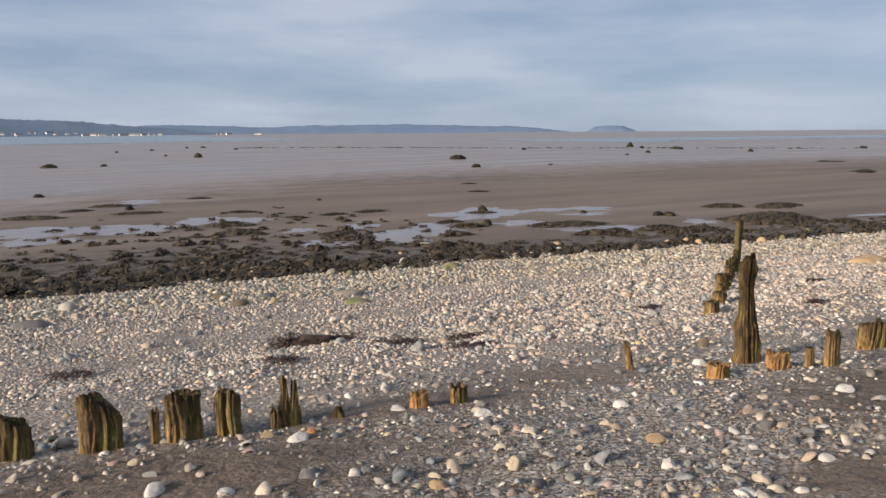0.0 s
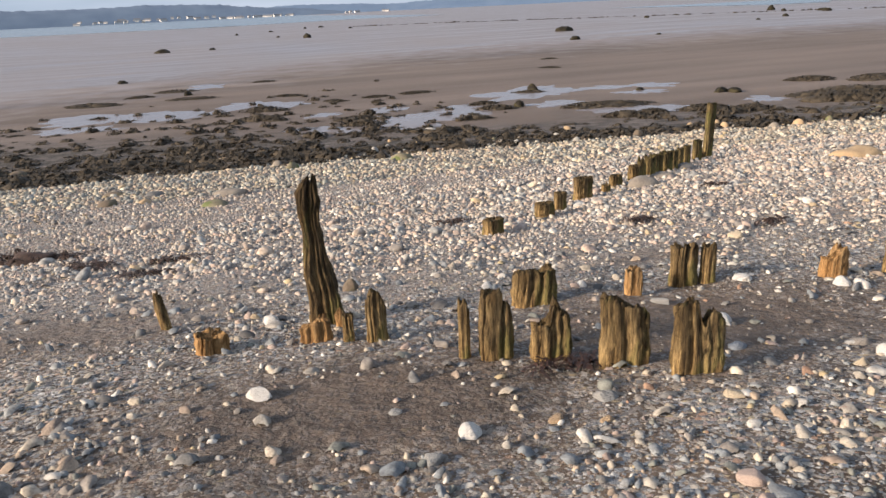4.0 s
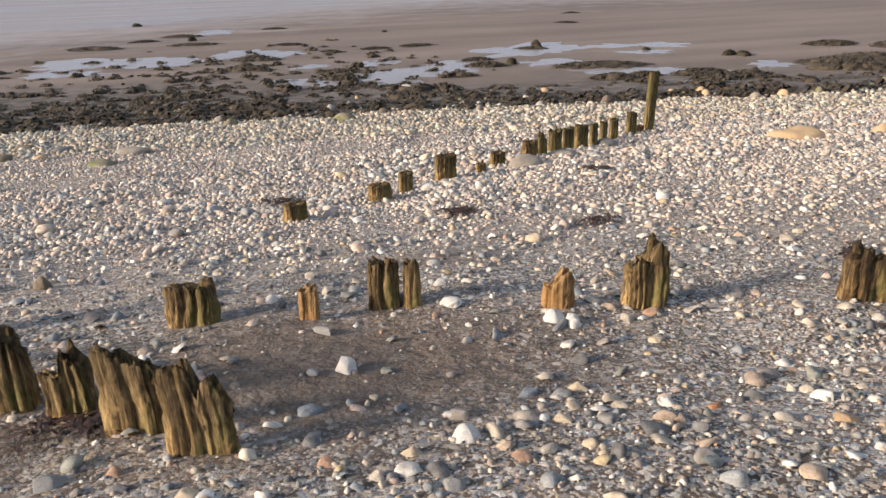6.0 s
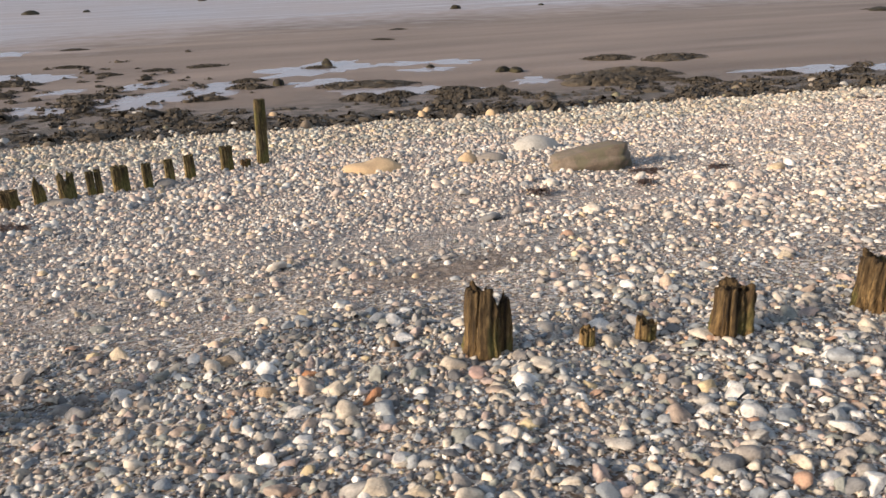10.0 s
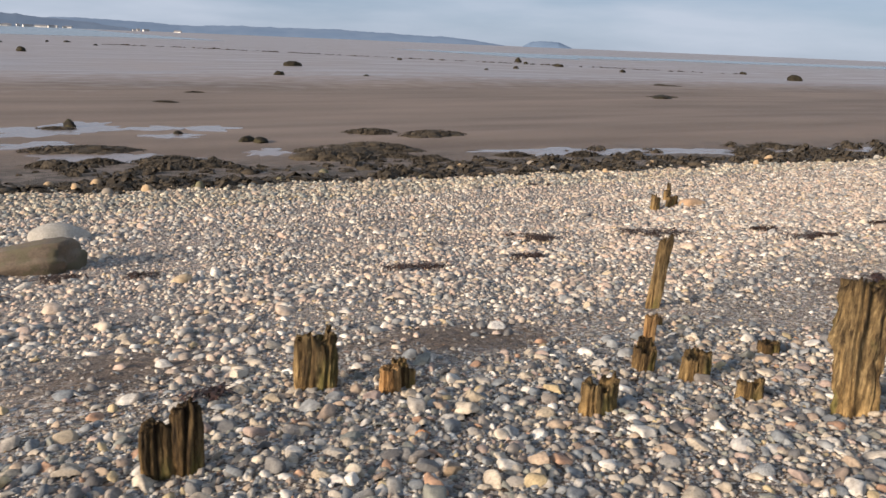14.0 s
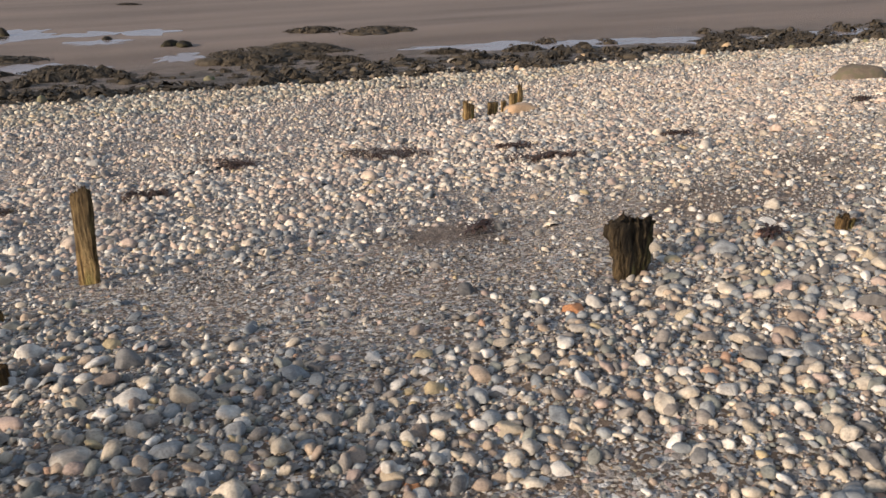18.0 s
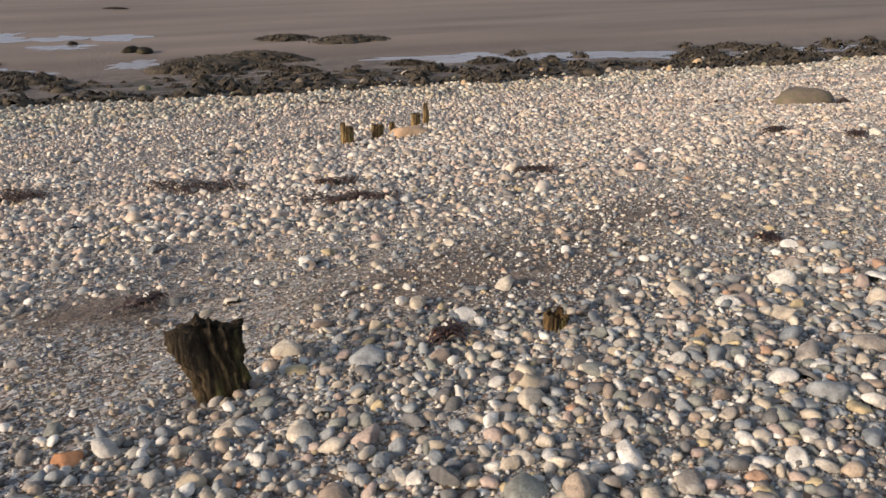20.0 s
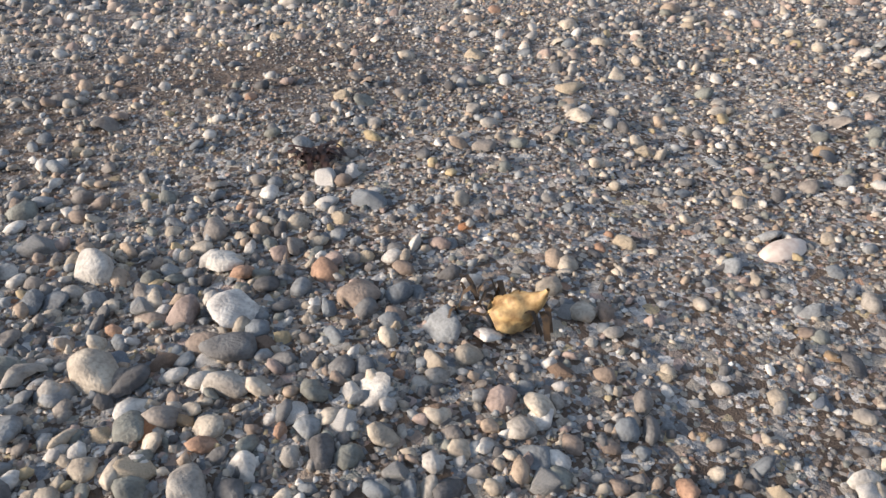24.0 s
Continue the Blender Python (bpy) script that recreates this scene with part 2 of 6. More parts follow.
def wood_material(name, dark, mid, pale, algae=0.0, cap=0.7):
    """Grey-gold weathered baulk: fine long grain, mottled rot, a blackened damp head, a bleached scoured foot."""
    m, t, b = material(name)
    tc = t.nodes.new("ShaderNodeTexCoord")
    co = tc.outputs["Object"]
    mp = node(t, "ShaderNodeMapping", [("Vector", co)], Scale=(1, 1, 0.045))
    grain = node(t, "ShaderNodeTexNoise", [("Vector", mp.outputs["Vector"])], Scale=62.0, Detail=9.0, Roughness=0.72, Distortion=0.12)
    mp2 = node(t, "ShaderNodeMapping", [("Vector", co)], Scale=(1, 1, 0.3))
    broad = node(t, "ShaderNodeTexNoise", [("Vector", mp2.outputs["Vector"])], Scale=17.0, Detail=6.0, Roughness=0.62)
    mottle = node(t, "ShaderNodeTexNoise", [("Vector", mp2.outputs["Vector"])], Scale=60.0, Detail=6.0, Roughness=0.65)
    knots = node(t, "ShaderNodeTexNoise", [("Vector", node(t, "ShaderNodeMapping", [("Vector", co)], Scale=(1, 1, 0.12)).outputs["Vector"])], Scale=38.0, Detail=8.0, Roughness=0.7)
    blend = node(t, "ShaderNodeMix", [("A", grain.outputs["Fac"]), ("B", knots.outputs["Fac"])], Factor=0.45)
    c = ramp(t, blend.outputs["Result"], [(0.395, dark), (0.5, mid), (0.635, pale)], True)
    c = mixc(t, 0.8, c, ramp(t, broad.outputs["Fac"], [(0.36, (0.45, 0.43, 0.41)), (0.5, (0.85, 0.84, 0.8)), (0.66, (1.25, 1.17, 1.0))], True), "MULTIPLY")
    c = mixc(t, 0.75, c, ramp(t, mottle.outputs["Fac"], [(0.34, (0.4, 0.38, 0.36)), (0.6, (1.15, 1.12, 1.08))], True), "MULTIPLY")
    if algae:
        patch = node(t, "ShaderNodeTexNoise", [("Vector", mp2.outputs["Vector"])], Scale=9.0, Detail=5.0)
        k = node(t, "ShaderNodeMapRange", [("Value", patch.outputs["Fac"])], From_Min=0.62 - 0.2 * algae, From_Max=0.72 - 0.2 * algae)
        k2 = node(t, "ShaderNodeMath", [(0, k.outputs["Result"])])
        k2.operation = "MULTIPLY"
        k2.inputs[1].default_value = 0.65
        c = mixc(t, k2.outputs["Value"], c, mixc(t, 1.0, ramp(t, mottle.outputs["Fac"], [(0.3, (0.045, 0.05, 0.016)), (0.65, (0.17, 0.165, 0.05))], True), (1, 1, 1), "MULTIPLY"))
    foot = node(t, "ShaderNodeMath", [(0, node(t, "ShaderNodeSeparateXYZ", [("Vector", co)]).outputs["Z"]), (1, broad.outputs["Fac"])])
    worn = node(t, "ShaderNodeMapRange", [("Value", foot.outputs["Value"])], From_Min=0.45, From_Max=0.72, To_Min=0.55, To_Max=0.0)
    c = mixc(t, worn.outputs["Result"], c, mixc(t, 1.0, c, (1.9, 1.7, 1.35), "MULTIPLY"))
    head = node(t, "ShaderNodeMath", [(0, node(t, "ShaderNodeSeparateXYZ", [("Vector", tc.outputs["Generated"])]).outputs["Z"]), (1, broad.outputs["Fac"])])
    damp = node(t, "ShaderNodeMapRange", [("Value", head.outputs["Value"])], From_Min=1.0, From_Max=1.55, To_Min=0.0, To_Max=cap)
    c = mixc(t, damp.outputs["Result"], c, mixc(t, 1.0, c, (0.3, 0.27, 0.24), "MULTIPLY"))
    t.links.new(c, b.inputs["Base Color"])
    b.inputs["Roughness"].default_value = 0.9
    b.inputs["Specular IOR Level"].default_value = 0.25
    both = node(t, "ShaderNodeMath", [(0, grain.outputs["Fac"]), (1, mottle.outputs["Fac"])])
    bump(t, b, both.outputs["Value"], 1.0, 0.012)
    return m


M_WOOD = wood_material("weathered_timber", (0.03, 0.021, 0.012), (0.19, 0.138, 0.07), (0.47, 0.36, 0.19), 0.4)
# two darker versions of the timber colours, for single stumps
M_WOOD_DARK = wood_material("dark_timber", (0.014, 0.01, 0.007), (0.1, 0.07, 0.035), (0.31, 0.225, 0.115), 0.3, 0.75)
M_WOOD_BLACK = wood_material("near_black_timber", (0.014, 0.011, 0.008), (0.055, 0.043, 0.027), (0.15, 0.115, 0.066), 0.3)
M_WOOD_GREEN = wood_material("algae_grown_timber", (0.025, 0.02, 0.012), (0.15, 0.118, 0.056), (0.38, 0.3, 0.15), 0.75)
M_WOOD_GOLD = wood_material("broken_golden_timber", (0.13, 0.075, 0.03), (0.32, 0.2, 0.095), (0.46, 0.33, 0.18), 0.0, 0.2)


def plain(name, c, c2, rough, scale, strength=0.4, dist=0.005):
    m, t, b = material(name)
    co = t.nodes.new("ShaderNodeTexCoord").outputs["Object"]
    n = node(t, "ShaderNodeTexNoise", [("Vector", co)], Scale=scale, Detail=5.0)
    t.links.new(ramp(t, n.outputs["Fac"], [(0.35, c), (0.65, c2)], True), b.inputs["Base Color"])
    b.inputs["Roughness"].default_value = rough
    bump(t, b, n.outputs["Fac"], strength, dist)
    return m


M_WEED = plain("bladderwrack", (0.033, 0.027, 0.021), (0.088, 0.072, 0.05), 0.75, 24, 1.0, 0.03)
for m_ in (M_WEED, M_WEEDROCK):
    m_.node_tree.nodes["Principled BSDF"].inputs["Specular IOR Level"].default_value = 0.15
M_WRACK = plain("dry_wrack", (0.02, 0.012, 0.008), (0.07, 0.035, 0.02), 0.7, 60, 0.5)
M_WRACK_RED = plain("red_brown_wrack", (0.018, 0.01, 0.008), (0.06, 0.028, 0.018), 0.6, 50, 0.5)
M_KELP = plain("yellow_kelp", (0.22, 0.13, 0.05), (0.56, 0.39, 0.17), 0.6, 45, 0.7, 0.005)
M_KELP_DARK = plain("dark_kelp", (0.03, 0.02, 0.012), (0.1, 0.06, 0.025), 0.6, 50)
M_SHELL = plain("pale_shell", (0.55, 0.44, 0.36), (0.72, 0.62, 0.52), 0.5, 40, 0.3, 0.002)
# blue distance haze is mixed into both hill colours
M_HILL_HAZY = plain("hazed_wooded_hill", (0.08, 0.125, 0.195), (0.105, 0.155, 0.225), 1.0, 0.01, 0.0)
M_HILL_FAR_HAZY = plain("hazed_far_hill", (0.105, 0.165, 0.255), (0.13, 0.19, 0.28), 1.0, 0.01, 0.0)
M_HOUSE = plain("pale_render", (0.5, 0.49, 0.47), (0.62, 0.6, 0.57), 0.8, 0.2, 0.0)
M_ROOF = plain("slate_roof", (0.13, 0.14, 0.16), (0.2, 0.2, 0.21), 0.8, 0.3, 0.0)

m_water, t_, b_ = material("still_water")
b_.inputs["Base Color"].default_value = (0.2, 0.17, 0.16, 1)
b_.inputs["Specular IOR Level"].default_value = 0.38
b_.inputs["Roughness"].default_value, b_.inputs["IOR"].default_value = 0.22, 1.33
n_ = node(t_, "ShaderNodeTexNoise", [("Vector", t_.nodes.new("ShaderNodeTexCoord").outputs["Object"])], Scale=9.0, Detail=2.0)
bump(t_, b_, n_.outputs["Fac"], 0.05, 0.01)
m_sea, t_, b_ = material("sea_water")
b_.inputs["Base Color"].default_value = (0.16, 0.2, 0.22, 1)
b_.inputs["Roughness"].default_value, b_.inputs["IOR"].default_value = 0.25, 1.33
n_ = node(t_, "ShaderNodeTexNoise", [("Vector", t_.nodes.new("ShaderNodeTexCoord").outputs["Object"])], Scale=0.5, Detail=4.0)
bump(t_, b_, n_.outputs["Fac"], 0.3, 0.2)


def ground_material():
    m, t, b = material("beach_ground")
    co = t.nodes.new("ShaderNodeTexCoord").outputs["Object"]
    rot = node(t, "ShaderNodeMapping", [("Vector", co)], Rotation=(0, 0, -TURN)).outputs["Vector"]
    sep = node(t, "ShaderNodeSeparateXYZ", [("Vector", rot)])
    s = sep.outputs["Y"]
    wob = node(t, "ShaderNodeTexNoise", [("Vector", co)], Scale=0.45, Detail=5.0).outputs["Fac"]

    out = node(t, "ShaderNodeMapRange", [("Value", sep.outputs["X"])], From_Min=-16.0, From_Max=16.0, To_Min=-8.5, To_Max=0.0).outputs["Result"]
    near_foot = node(t, "ShaderNodeMapRange", [("Value", sep.outputs["X"])], From_Min=9.0, From_Max=30.0, To_Min=-0.6, To_Max=1.8).outputs["Result"]
    far_foot = node(t, "ShaderNodeMapRange", [("Value", sep.outputs["X"])], From_Min=30.0, From_Max=48.0, To_Min=0.0, To_Max=1.5).outputs["Result"]
    s_foot = node(t, "ShaderNodeMath", [(0, s), (1, node(t, "ShaderNodeMath", [(0, near_foot), (1, far_foot)]).outputs["Value"])]).outputs["Value"]
    s_mud = node(t, "ShaderNodeMath", [(0, s_foot), (1, out)]).outputs["Value"]

    def edge(lo, hi, wobble, s=s):
        k = node(t, "ShaderNodeMath", [(0, wob)])
        k.operation = "MULTIPLY_ADD"
        k.inputs[1].default_value = wobble
        t.links.new(s, k.inputs[2])
        return node(t, "ShaderNodeMapRange", [("Value", k.outputs["Value"])], From_Min=lo + wobble / 2, From_Max=hi + wobble / 2).outputs["Result"]

    # coarse sand with gravel
    big = node(t, "ShaderNodeTexNoise", [("Vector", co)], Scale=1.3, Detail=6.0).outputs["Fac"]
    fine = node(t, "ShaderNodeTexNoise", [("Vector", co)], Scale=220.0, Detail=3.0).outputs["Fac"]
    sand = ramp(t, big, [(0.32, (0.05, 0.036, 0.0255)), (0.68, (0.138, 0.099, 0.069))], True)
    vor = node(t, "ShaderNodeTexVoronoi", [("Vector", co)], Scale=75.0, Randomness=1.0)
    grain = ramp(t, node(t, "ShaderNodeSeparateXYZ", [("Vector", vor.outputs["Color"])]).outputs["X"], STONES)
    keep = node(t, "ShaderNodeMapRange", [("Value", node(t, "ShaderNodeSeparateXYZ", [("Vector", vor.outputs["Color"])]).outputs["Y"])], From_Min=0.5, From_Max=0.52).outputs["Result"]
    upper = mixc(t, keep, sand, mixc(t, 0.75, sand, grain))
    vor3 = node(t, "ShaderNodeTexVoronoi", [("Vector", co)], Scale=36.0, Randomness=1.0)
    sep3 = node(t, "ShaderNodeSeparateXYZ", [("Vector", vor3.outputs["Color"])])
    drift = node(t, "ShaderNodeMath", [(0, sep3.outputs["Y"]), (1, node(t, "ShaderNodeTexNoise", [("Vector", co)], Scale=1.1, Detail=4.0).outputs["Fac"])])
    keep3 = node(t, "ShaderNodeMapRange", [("Value", drift.outputs["Value"])], From_Min=1.14, From_Max=1.16).outputs["Result"]
    upper = mixc(t, keep3, upper, mixc(t, 0.8, sand, ramp(t, sep3.outputs["X"], STONES)))
    edges = node(t, "ShaderNodeTexNoise", [("Vector", co)], Scale=5.0, Detail=5.0).outputs["Fac"]
    smooth_sand = None
    for a, c_, ru, rv in BARE:
        off = node(t, "ShaderNodeMapping", [("Vector", rot)], Location=(-a / ru, -c_ / rv, 0), Scale=(1 / ru, 1 / rv, 0)).outputs["Vector"]
        ln = node(t, "ShaderNodeVectorMath", [(0, off)])
        ln.operation = "LENGTH"
        rim = node(t, "ShaderNodeMath", [(0, ln.outputs["Value"]), (1, edges)]).outputs["Value"]
        k = node(t, "ShaderNodeMapRange", [("Value", rim)], From_Min=1.0, From_Max=1.95, To_Min=1.0, To_Max=0.0).outputs["Result"]
        if smooth_sand is None:
            smooth_sand = k
        else:
            mx = node(t, "ShaderNodeMath", [(0, smooth_sand), (1, k)])
            mx.operation = "MAXIMUM"
            smooth_sand = mx.outputs["Value"]
    fine_sand = ramp(t, edges, [(0.35, (0.074, 0.052, 0.0365)), (0.65, (0.14, 0.1, 0.071))], True)
    half = node(t, "ShaderNodeMath", [(0, smooth_sand)])
    half.operation = "MULTIPLY"
    half.inputs[1].default_value = 0.85
    upper = mixc(t, half.outputs["Value"], upper, fine_sand)
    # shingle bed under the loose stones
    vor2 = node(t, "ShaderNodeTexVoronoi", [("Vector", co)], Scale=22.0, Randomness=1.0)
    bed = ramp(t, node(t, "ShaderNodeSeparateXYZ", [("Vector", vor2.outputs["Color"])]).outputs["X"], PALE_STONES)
    # sand mixed in darkens the bed, partly for the shade between stones
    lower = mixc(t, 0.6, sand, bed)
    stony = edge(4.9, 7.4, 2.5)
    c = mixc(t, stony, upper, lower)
    c = mixc(t, edge(14.5, 19.0, 3.0, s_foot), c, mixc(t, 1.0, c, (0.8, 0.81, 0.75), "MULTIPLY"))
    # dark weedy mud, then brown sand, then the wet grey flat
    mud_n = node(t, "ShaderNodeTexNoise", [("Vector", co)], Scale=2.2, Detail=7.0).outputs["Fac"]
    mud = ramp(t, mud_n, [(0.35, (0.075, 0.062, 0.053)), (0.68, (0.155, 0.128, 0.108))], True)
    long_co = node(t, "ShaderNodeMapping", [("Vector", rot)], Scale=(0.6, 1, 1)).outputs["Vector"]
    weed_n = node(t, "ShaderNodeTexNoise", [("Vector", long_co)], Scale=0.9, Detail=12.0, Roughness=0.72).outputs["Fac"]
    thick = node(t, "ShaderNodeMapRange", [("Value", s_mud)], From_Min=18.5, From_Max=31.0, To_Min=0.07, To_Max=-0.1).outputs["Result"]
    weed_k = node(t, "ShaderNodeMapRange", [("Value", node(t, "ShaderNodeMath", [(0, weed_n), (1, thick)]).outputs["Value"])], From_Min=0.5, From_Max=0.55).outputs["Result"]
    frond_n = node(t, "ShaderNodeTexNoise", [("Vector", co)], Scale=28.0, Detail=5.0).outputs["Fac"]
    weed_c = ramp(t, frond_n, [(0.38, (0.03, 0.025, 0.02)), (0.66, (0.078, 0.064, 0.047))], True)
    mud = mixc(t, weed_k, mud, weed_c)
    c = mixc(t, edge(18.8, 19.6, 1.2, s_foot), c, mud)
    flat_n = node(t, "ShaderNodeTexNoise", [("Vector", node(t, "ShaderNodeMapping", [("Vector", rot)], Scale=(0.05, 0.3, 1)).outputs["Vector"])], Scale=1.0, Detail=6.0).outputs["Fac"]
    brown = ramp(t, flat_n, [(0.3, (0.092, 0.069, 0.053)), (0.7, (0.185, 0.142, 0.113))], True)
    c = mixc(t, edge(23.5, 27.5, 9.0, s_mud), c, brown)
    # far flat: paler colour and lower roughness, reaching nearer at low u
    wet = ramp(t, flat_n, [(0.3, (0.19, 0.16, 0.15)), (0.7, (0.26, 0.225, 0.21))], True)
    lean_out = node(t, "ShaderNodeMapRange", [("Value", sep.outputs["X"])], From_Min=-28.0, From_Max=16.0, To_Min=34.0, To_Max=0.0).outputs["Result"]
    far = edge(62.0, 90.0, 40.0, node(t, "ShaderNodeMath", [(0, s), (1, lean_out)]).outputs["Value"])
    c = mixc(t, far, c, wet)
    t.links.new(c, b.inputs["Base Color"])
    wetness = node(t, "ShaderNodeMapRange", [("Value", flat_n)], From_Min=0.35, From_Max=0.62, To_Min=0.28, To_Max=0.55).outputs["Result"]
    r = node(t, "ShaderNodeMix", [("Factor", far), ("B", wetness)])
    r.inputs["A"].default_value = 0.82
    t.links.new(r.outputs["Result"], b.inputs["Roughness"])
    g1 = node(t, "ShaderNodeMath", [(0, vor.outputs["Distance"]), (1, keep)])
    g1.operation = "MULTIPLY"
    g3 = node(t, "ShaderNodeMath", [(0, vor3.outputs["Distance"]), (1, keep3)])
    g3.operation = "MULTIPLY"
    g13 = node(t, "ShaderNodeMath", [(0, g1.outputs["Value"]), (1, g3.outputs["Value"])])
    kk = node(t, "ShaderNodeMath", [(0, keep), (1, keep3)])
    lift = node(t, "ShaderNodeMath", [(0, kk.outputs["Value"]), (1, g13.outputs["Value"])])
    lift.operation = "SUBTRACT"
    hsum = node(t, "ShaderNodeMath", [(0, node(t, "ShaderNodeMath", [(0, fine)]).outputs["Value"]), (1, lift.outputs["Value"])])
    round2 = node(t, "ShaderNodeMapRange", [("Value", vor2.outputs["Distance"])], From_Min=0.1, From_Max=0.65, To_Min=2.6, To_Max=0.0).outputs["Result"]
    bed_up = node(t, "ShaderNodeMath", [(0, round2), (1, stony)])
    bed_up.operation = "MULTIPLY"
    weed_up = node(t, "ShaderNodeMath", [(0, weed_k), (1, frond_n)])
    weed_up.operation = "MULTIPLY_ADD"
    t.links.new(bed_up.outputs["Value"], weed_up.inputs[2])
    lumps = node(t, "ShaderNodeTexNoise", [("Vector", co)], Scale=11.0, Detail=3.0).outputs["Fac"]
    dune = node(t, "ShaderNodeMath", [(0, lumps), (1, smooth_sand)])
    dune.operation = "MULTIPLY"
    dune2 = node(t, "ShaderNodeMath", [(0, dune.outputs["Value"])])
    dune2.operation = "MULTIPLY_ADD"
    dune2.inputs[1].default_value = 8.0
    t.links.new(weed_up.outputs["Value"], dune2.inputs[2])
    hsum = node(t, "ShaderNodeMath", [(0, hsum.outputs["Value"]), (1, dune2.outputs["Value"])])
    near = node(t, "ShaderNodeMapRange", [("Value", s)], From_Min=19.0, From_Max=34.0, To_Min=1.0, To_Max=0.25).outputs["Result"]
    bn = bump(t, b, hsum.outputs["Value"], 0.6, 0.009)
    t.links.new(near, bn.inputs["Strength"])
    return m


M_GROUND = ground_material()


# ---- building helpers ----
def fast_mesh(name, verts, tris, mat, smooth=True):
    me = bpy.data.meshes.new(name)
    verts, tris = np.asarray(verts, np.float32), np.asarray(tris, np.int32)
    k = tris.shape[1]
    me.vertices.add(len(verts))
    me.vertices.foreach_set("co", verts.ravel())
    me.loops.add(tris.size)
    me.loops.foreach_set("vertex_index", tris.ravel())
    me.polygons.add(len(tris))
    me.polygons.foreach_set("loop_start", np.arange(0, tris.size, k, dtype=np.int32))
    me.update(calc_edges=True)
    me.materials.append(mat)
    if smooth:
        me.shade_smooth()
    return me


def sway(p, seed, scale=1.0):
    """Smooth pseudo-random field over points (n, 3), about -1 to 1."""
    rs = np.random.RandomState(seed)
    out = np.zeros(len(p))
    for k in range(6):
        d = rs.normal(size=3)
        out += np.sin(p @ d * scale * (0.7 + 0.5 * k) + rs.uniform(0, 6.28)) / (1 + 0.4 * k)
    return out / 2.6


def grid_sheet(us, ss, top):
    uu, sv = np.meshgrid(us, ss, indexing="ij")
    x, y = world_xy(uu, sv)
    verts = np.stack([x, y, top(uu, sv)], -1).reshape(-1, 3)
    n, k = len(us), len(ss)
    i = (np.arange(n - 1)[:, None] * k + np.arange(k - 1)[None]).ravel()
    return verts, np.stack([i, i + k, i + k + 1, i + 1], -1)


def spread(a, b, step, outer, grow=1.22):
    mid = list(np.arange(a, b + 1e-6, step))
    lo, hi, d = mid[0], mid[-1], step
    left, right = [], []
    while lo > -outer or hi < outer:
        d *= grow
        if lo > -outer:
            lo -= d
            left.insert(0, lo)
        if hi < outer:
            hi += d
            right.append(hi)
    return np.array(left + mid + right)


# ---- the ground, one sheet to the horizon ----
us_ = spread(-5, 31, 0.15, 4600)
ss_ = np.concatenate([(-400, -150, -60, -30, -20, -15, -12, -10, -9, -8.2, -7.4, -6.6, -5.9, -5.3, -4.8, -4.4, -4.0, -3.6, -3.2, -2.8, -2.4, -2.0, -1.6), np.arange(-1.2, 8, 0.15), np.arange(8, 20, 0.2), np.arange(20, 60, 0.45)])
far_s, d_ = [], 60.0
while d_ < 4700:
    far_s.append(d_)
    d_ *= 1.12
v_, f_ = grid_sheet(us_, np.concatenate([ss_, far_s, [4900]]), height)
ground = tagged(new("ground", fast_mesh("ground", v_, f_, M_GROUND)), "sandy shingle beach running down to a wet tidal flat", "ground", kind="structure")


def water_sheet(name, u0, u1, s0, s1, label, seed):
    n, k = 60, 12
    a, b = np.linspace(0, 1, n), np.linspace(0, 1, k)
    rs = np.random.RandomState(seed)
    e0 = s0 + 0.05 * s0 * np.clip(np.cumsum(rs.normal(size=n)), -4, 4)
    aa, bb = np.meshgrid(a, b, indexing="ij")
    uu, sv = u0 + (u1 - u0) * aa, e0[:, None] + (s1 - e0[:, None]) * bb
    x, y = world_xy(uu, sv)
    verts = np.stack([x, y, height(uu, sv) + 0.06], -1).reshape(-1, 3)
    i = (np.arange(n - 1)[:, None] * k + np.arange(k - 1)[None]).ravel()
    return tagged(new(name, fast_mesh(name, verts, np.stack([i, i + k, i + k + 1, i + 1], -1), m_sea)), label, "sea", kind="structure")


water_sheet("water", -3600, 120, 620, 4300, "pale sea channel far across the tidal flat", 3)
water_sheet("water_shallow", 190, 1500, 250, 400, "shallow water strip lying on the far flat", 5)


# ---- far shore ----
def bearing_xy(deg, dist):
    a = radians(deg)
    return dist * math.sin(a), dist * math.cos(a)


def ridge(name, b0, b1, dist, tops, depth, mat, label, seed):
    n, k = 260, 7
    rs = np.random.RandomState(seed)
    jag = np.convolve(rs.normal(size=n + 6), np.ones(5) / 5, "valid")[:n] + 0.35 * rs.normal(size=n)
    rough = min(0.8, 0.02 * radians(b1 - b0) * dist / n)
    bx, by = zip(*tops)
    verts = []
    for i in range(n):
        a = b0 + (b1 - b0) * i / (n - 1)
        h = float(np.interp(a, bx, by))
        for j in range(k):
            q = j / (k - 1)
            x, y = bearing_xy(a, dist + depth * q)
            verts.append((x, y, -4.5 + (h + 4) * math.sin(q * math.pi / 2) ** 0.8 + (rough * rs.normal() if 0 < j < k - 1 else 0) + min(1.0, h / 12) * 2.6 * jag[i] * q ** 4))
    i = (np.arange(n - 1)[:, None] * k + np.arange(k - 1)[None]).ravel()
    me = fast_mesh(name, np.array(verts), np.stack([i, i + k, i + k + 1, i + 1], -1), mat)
    return tagged(new(name, me), label, "hill", kind="structure")


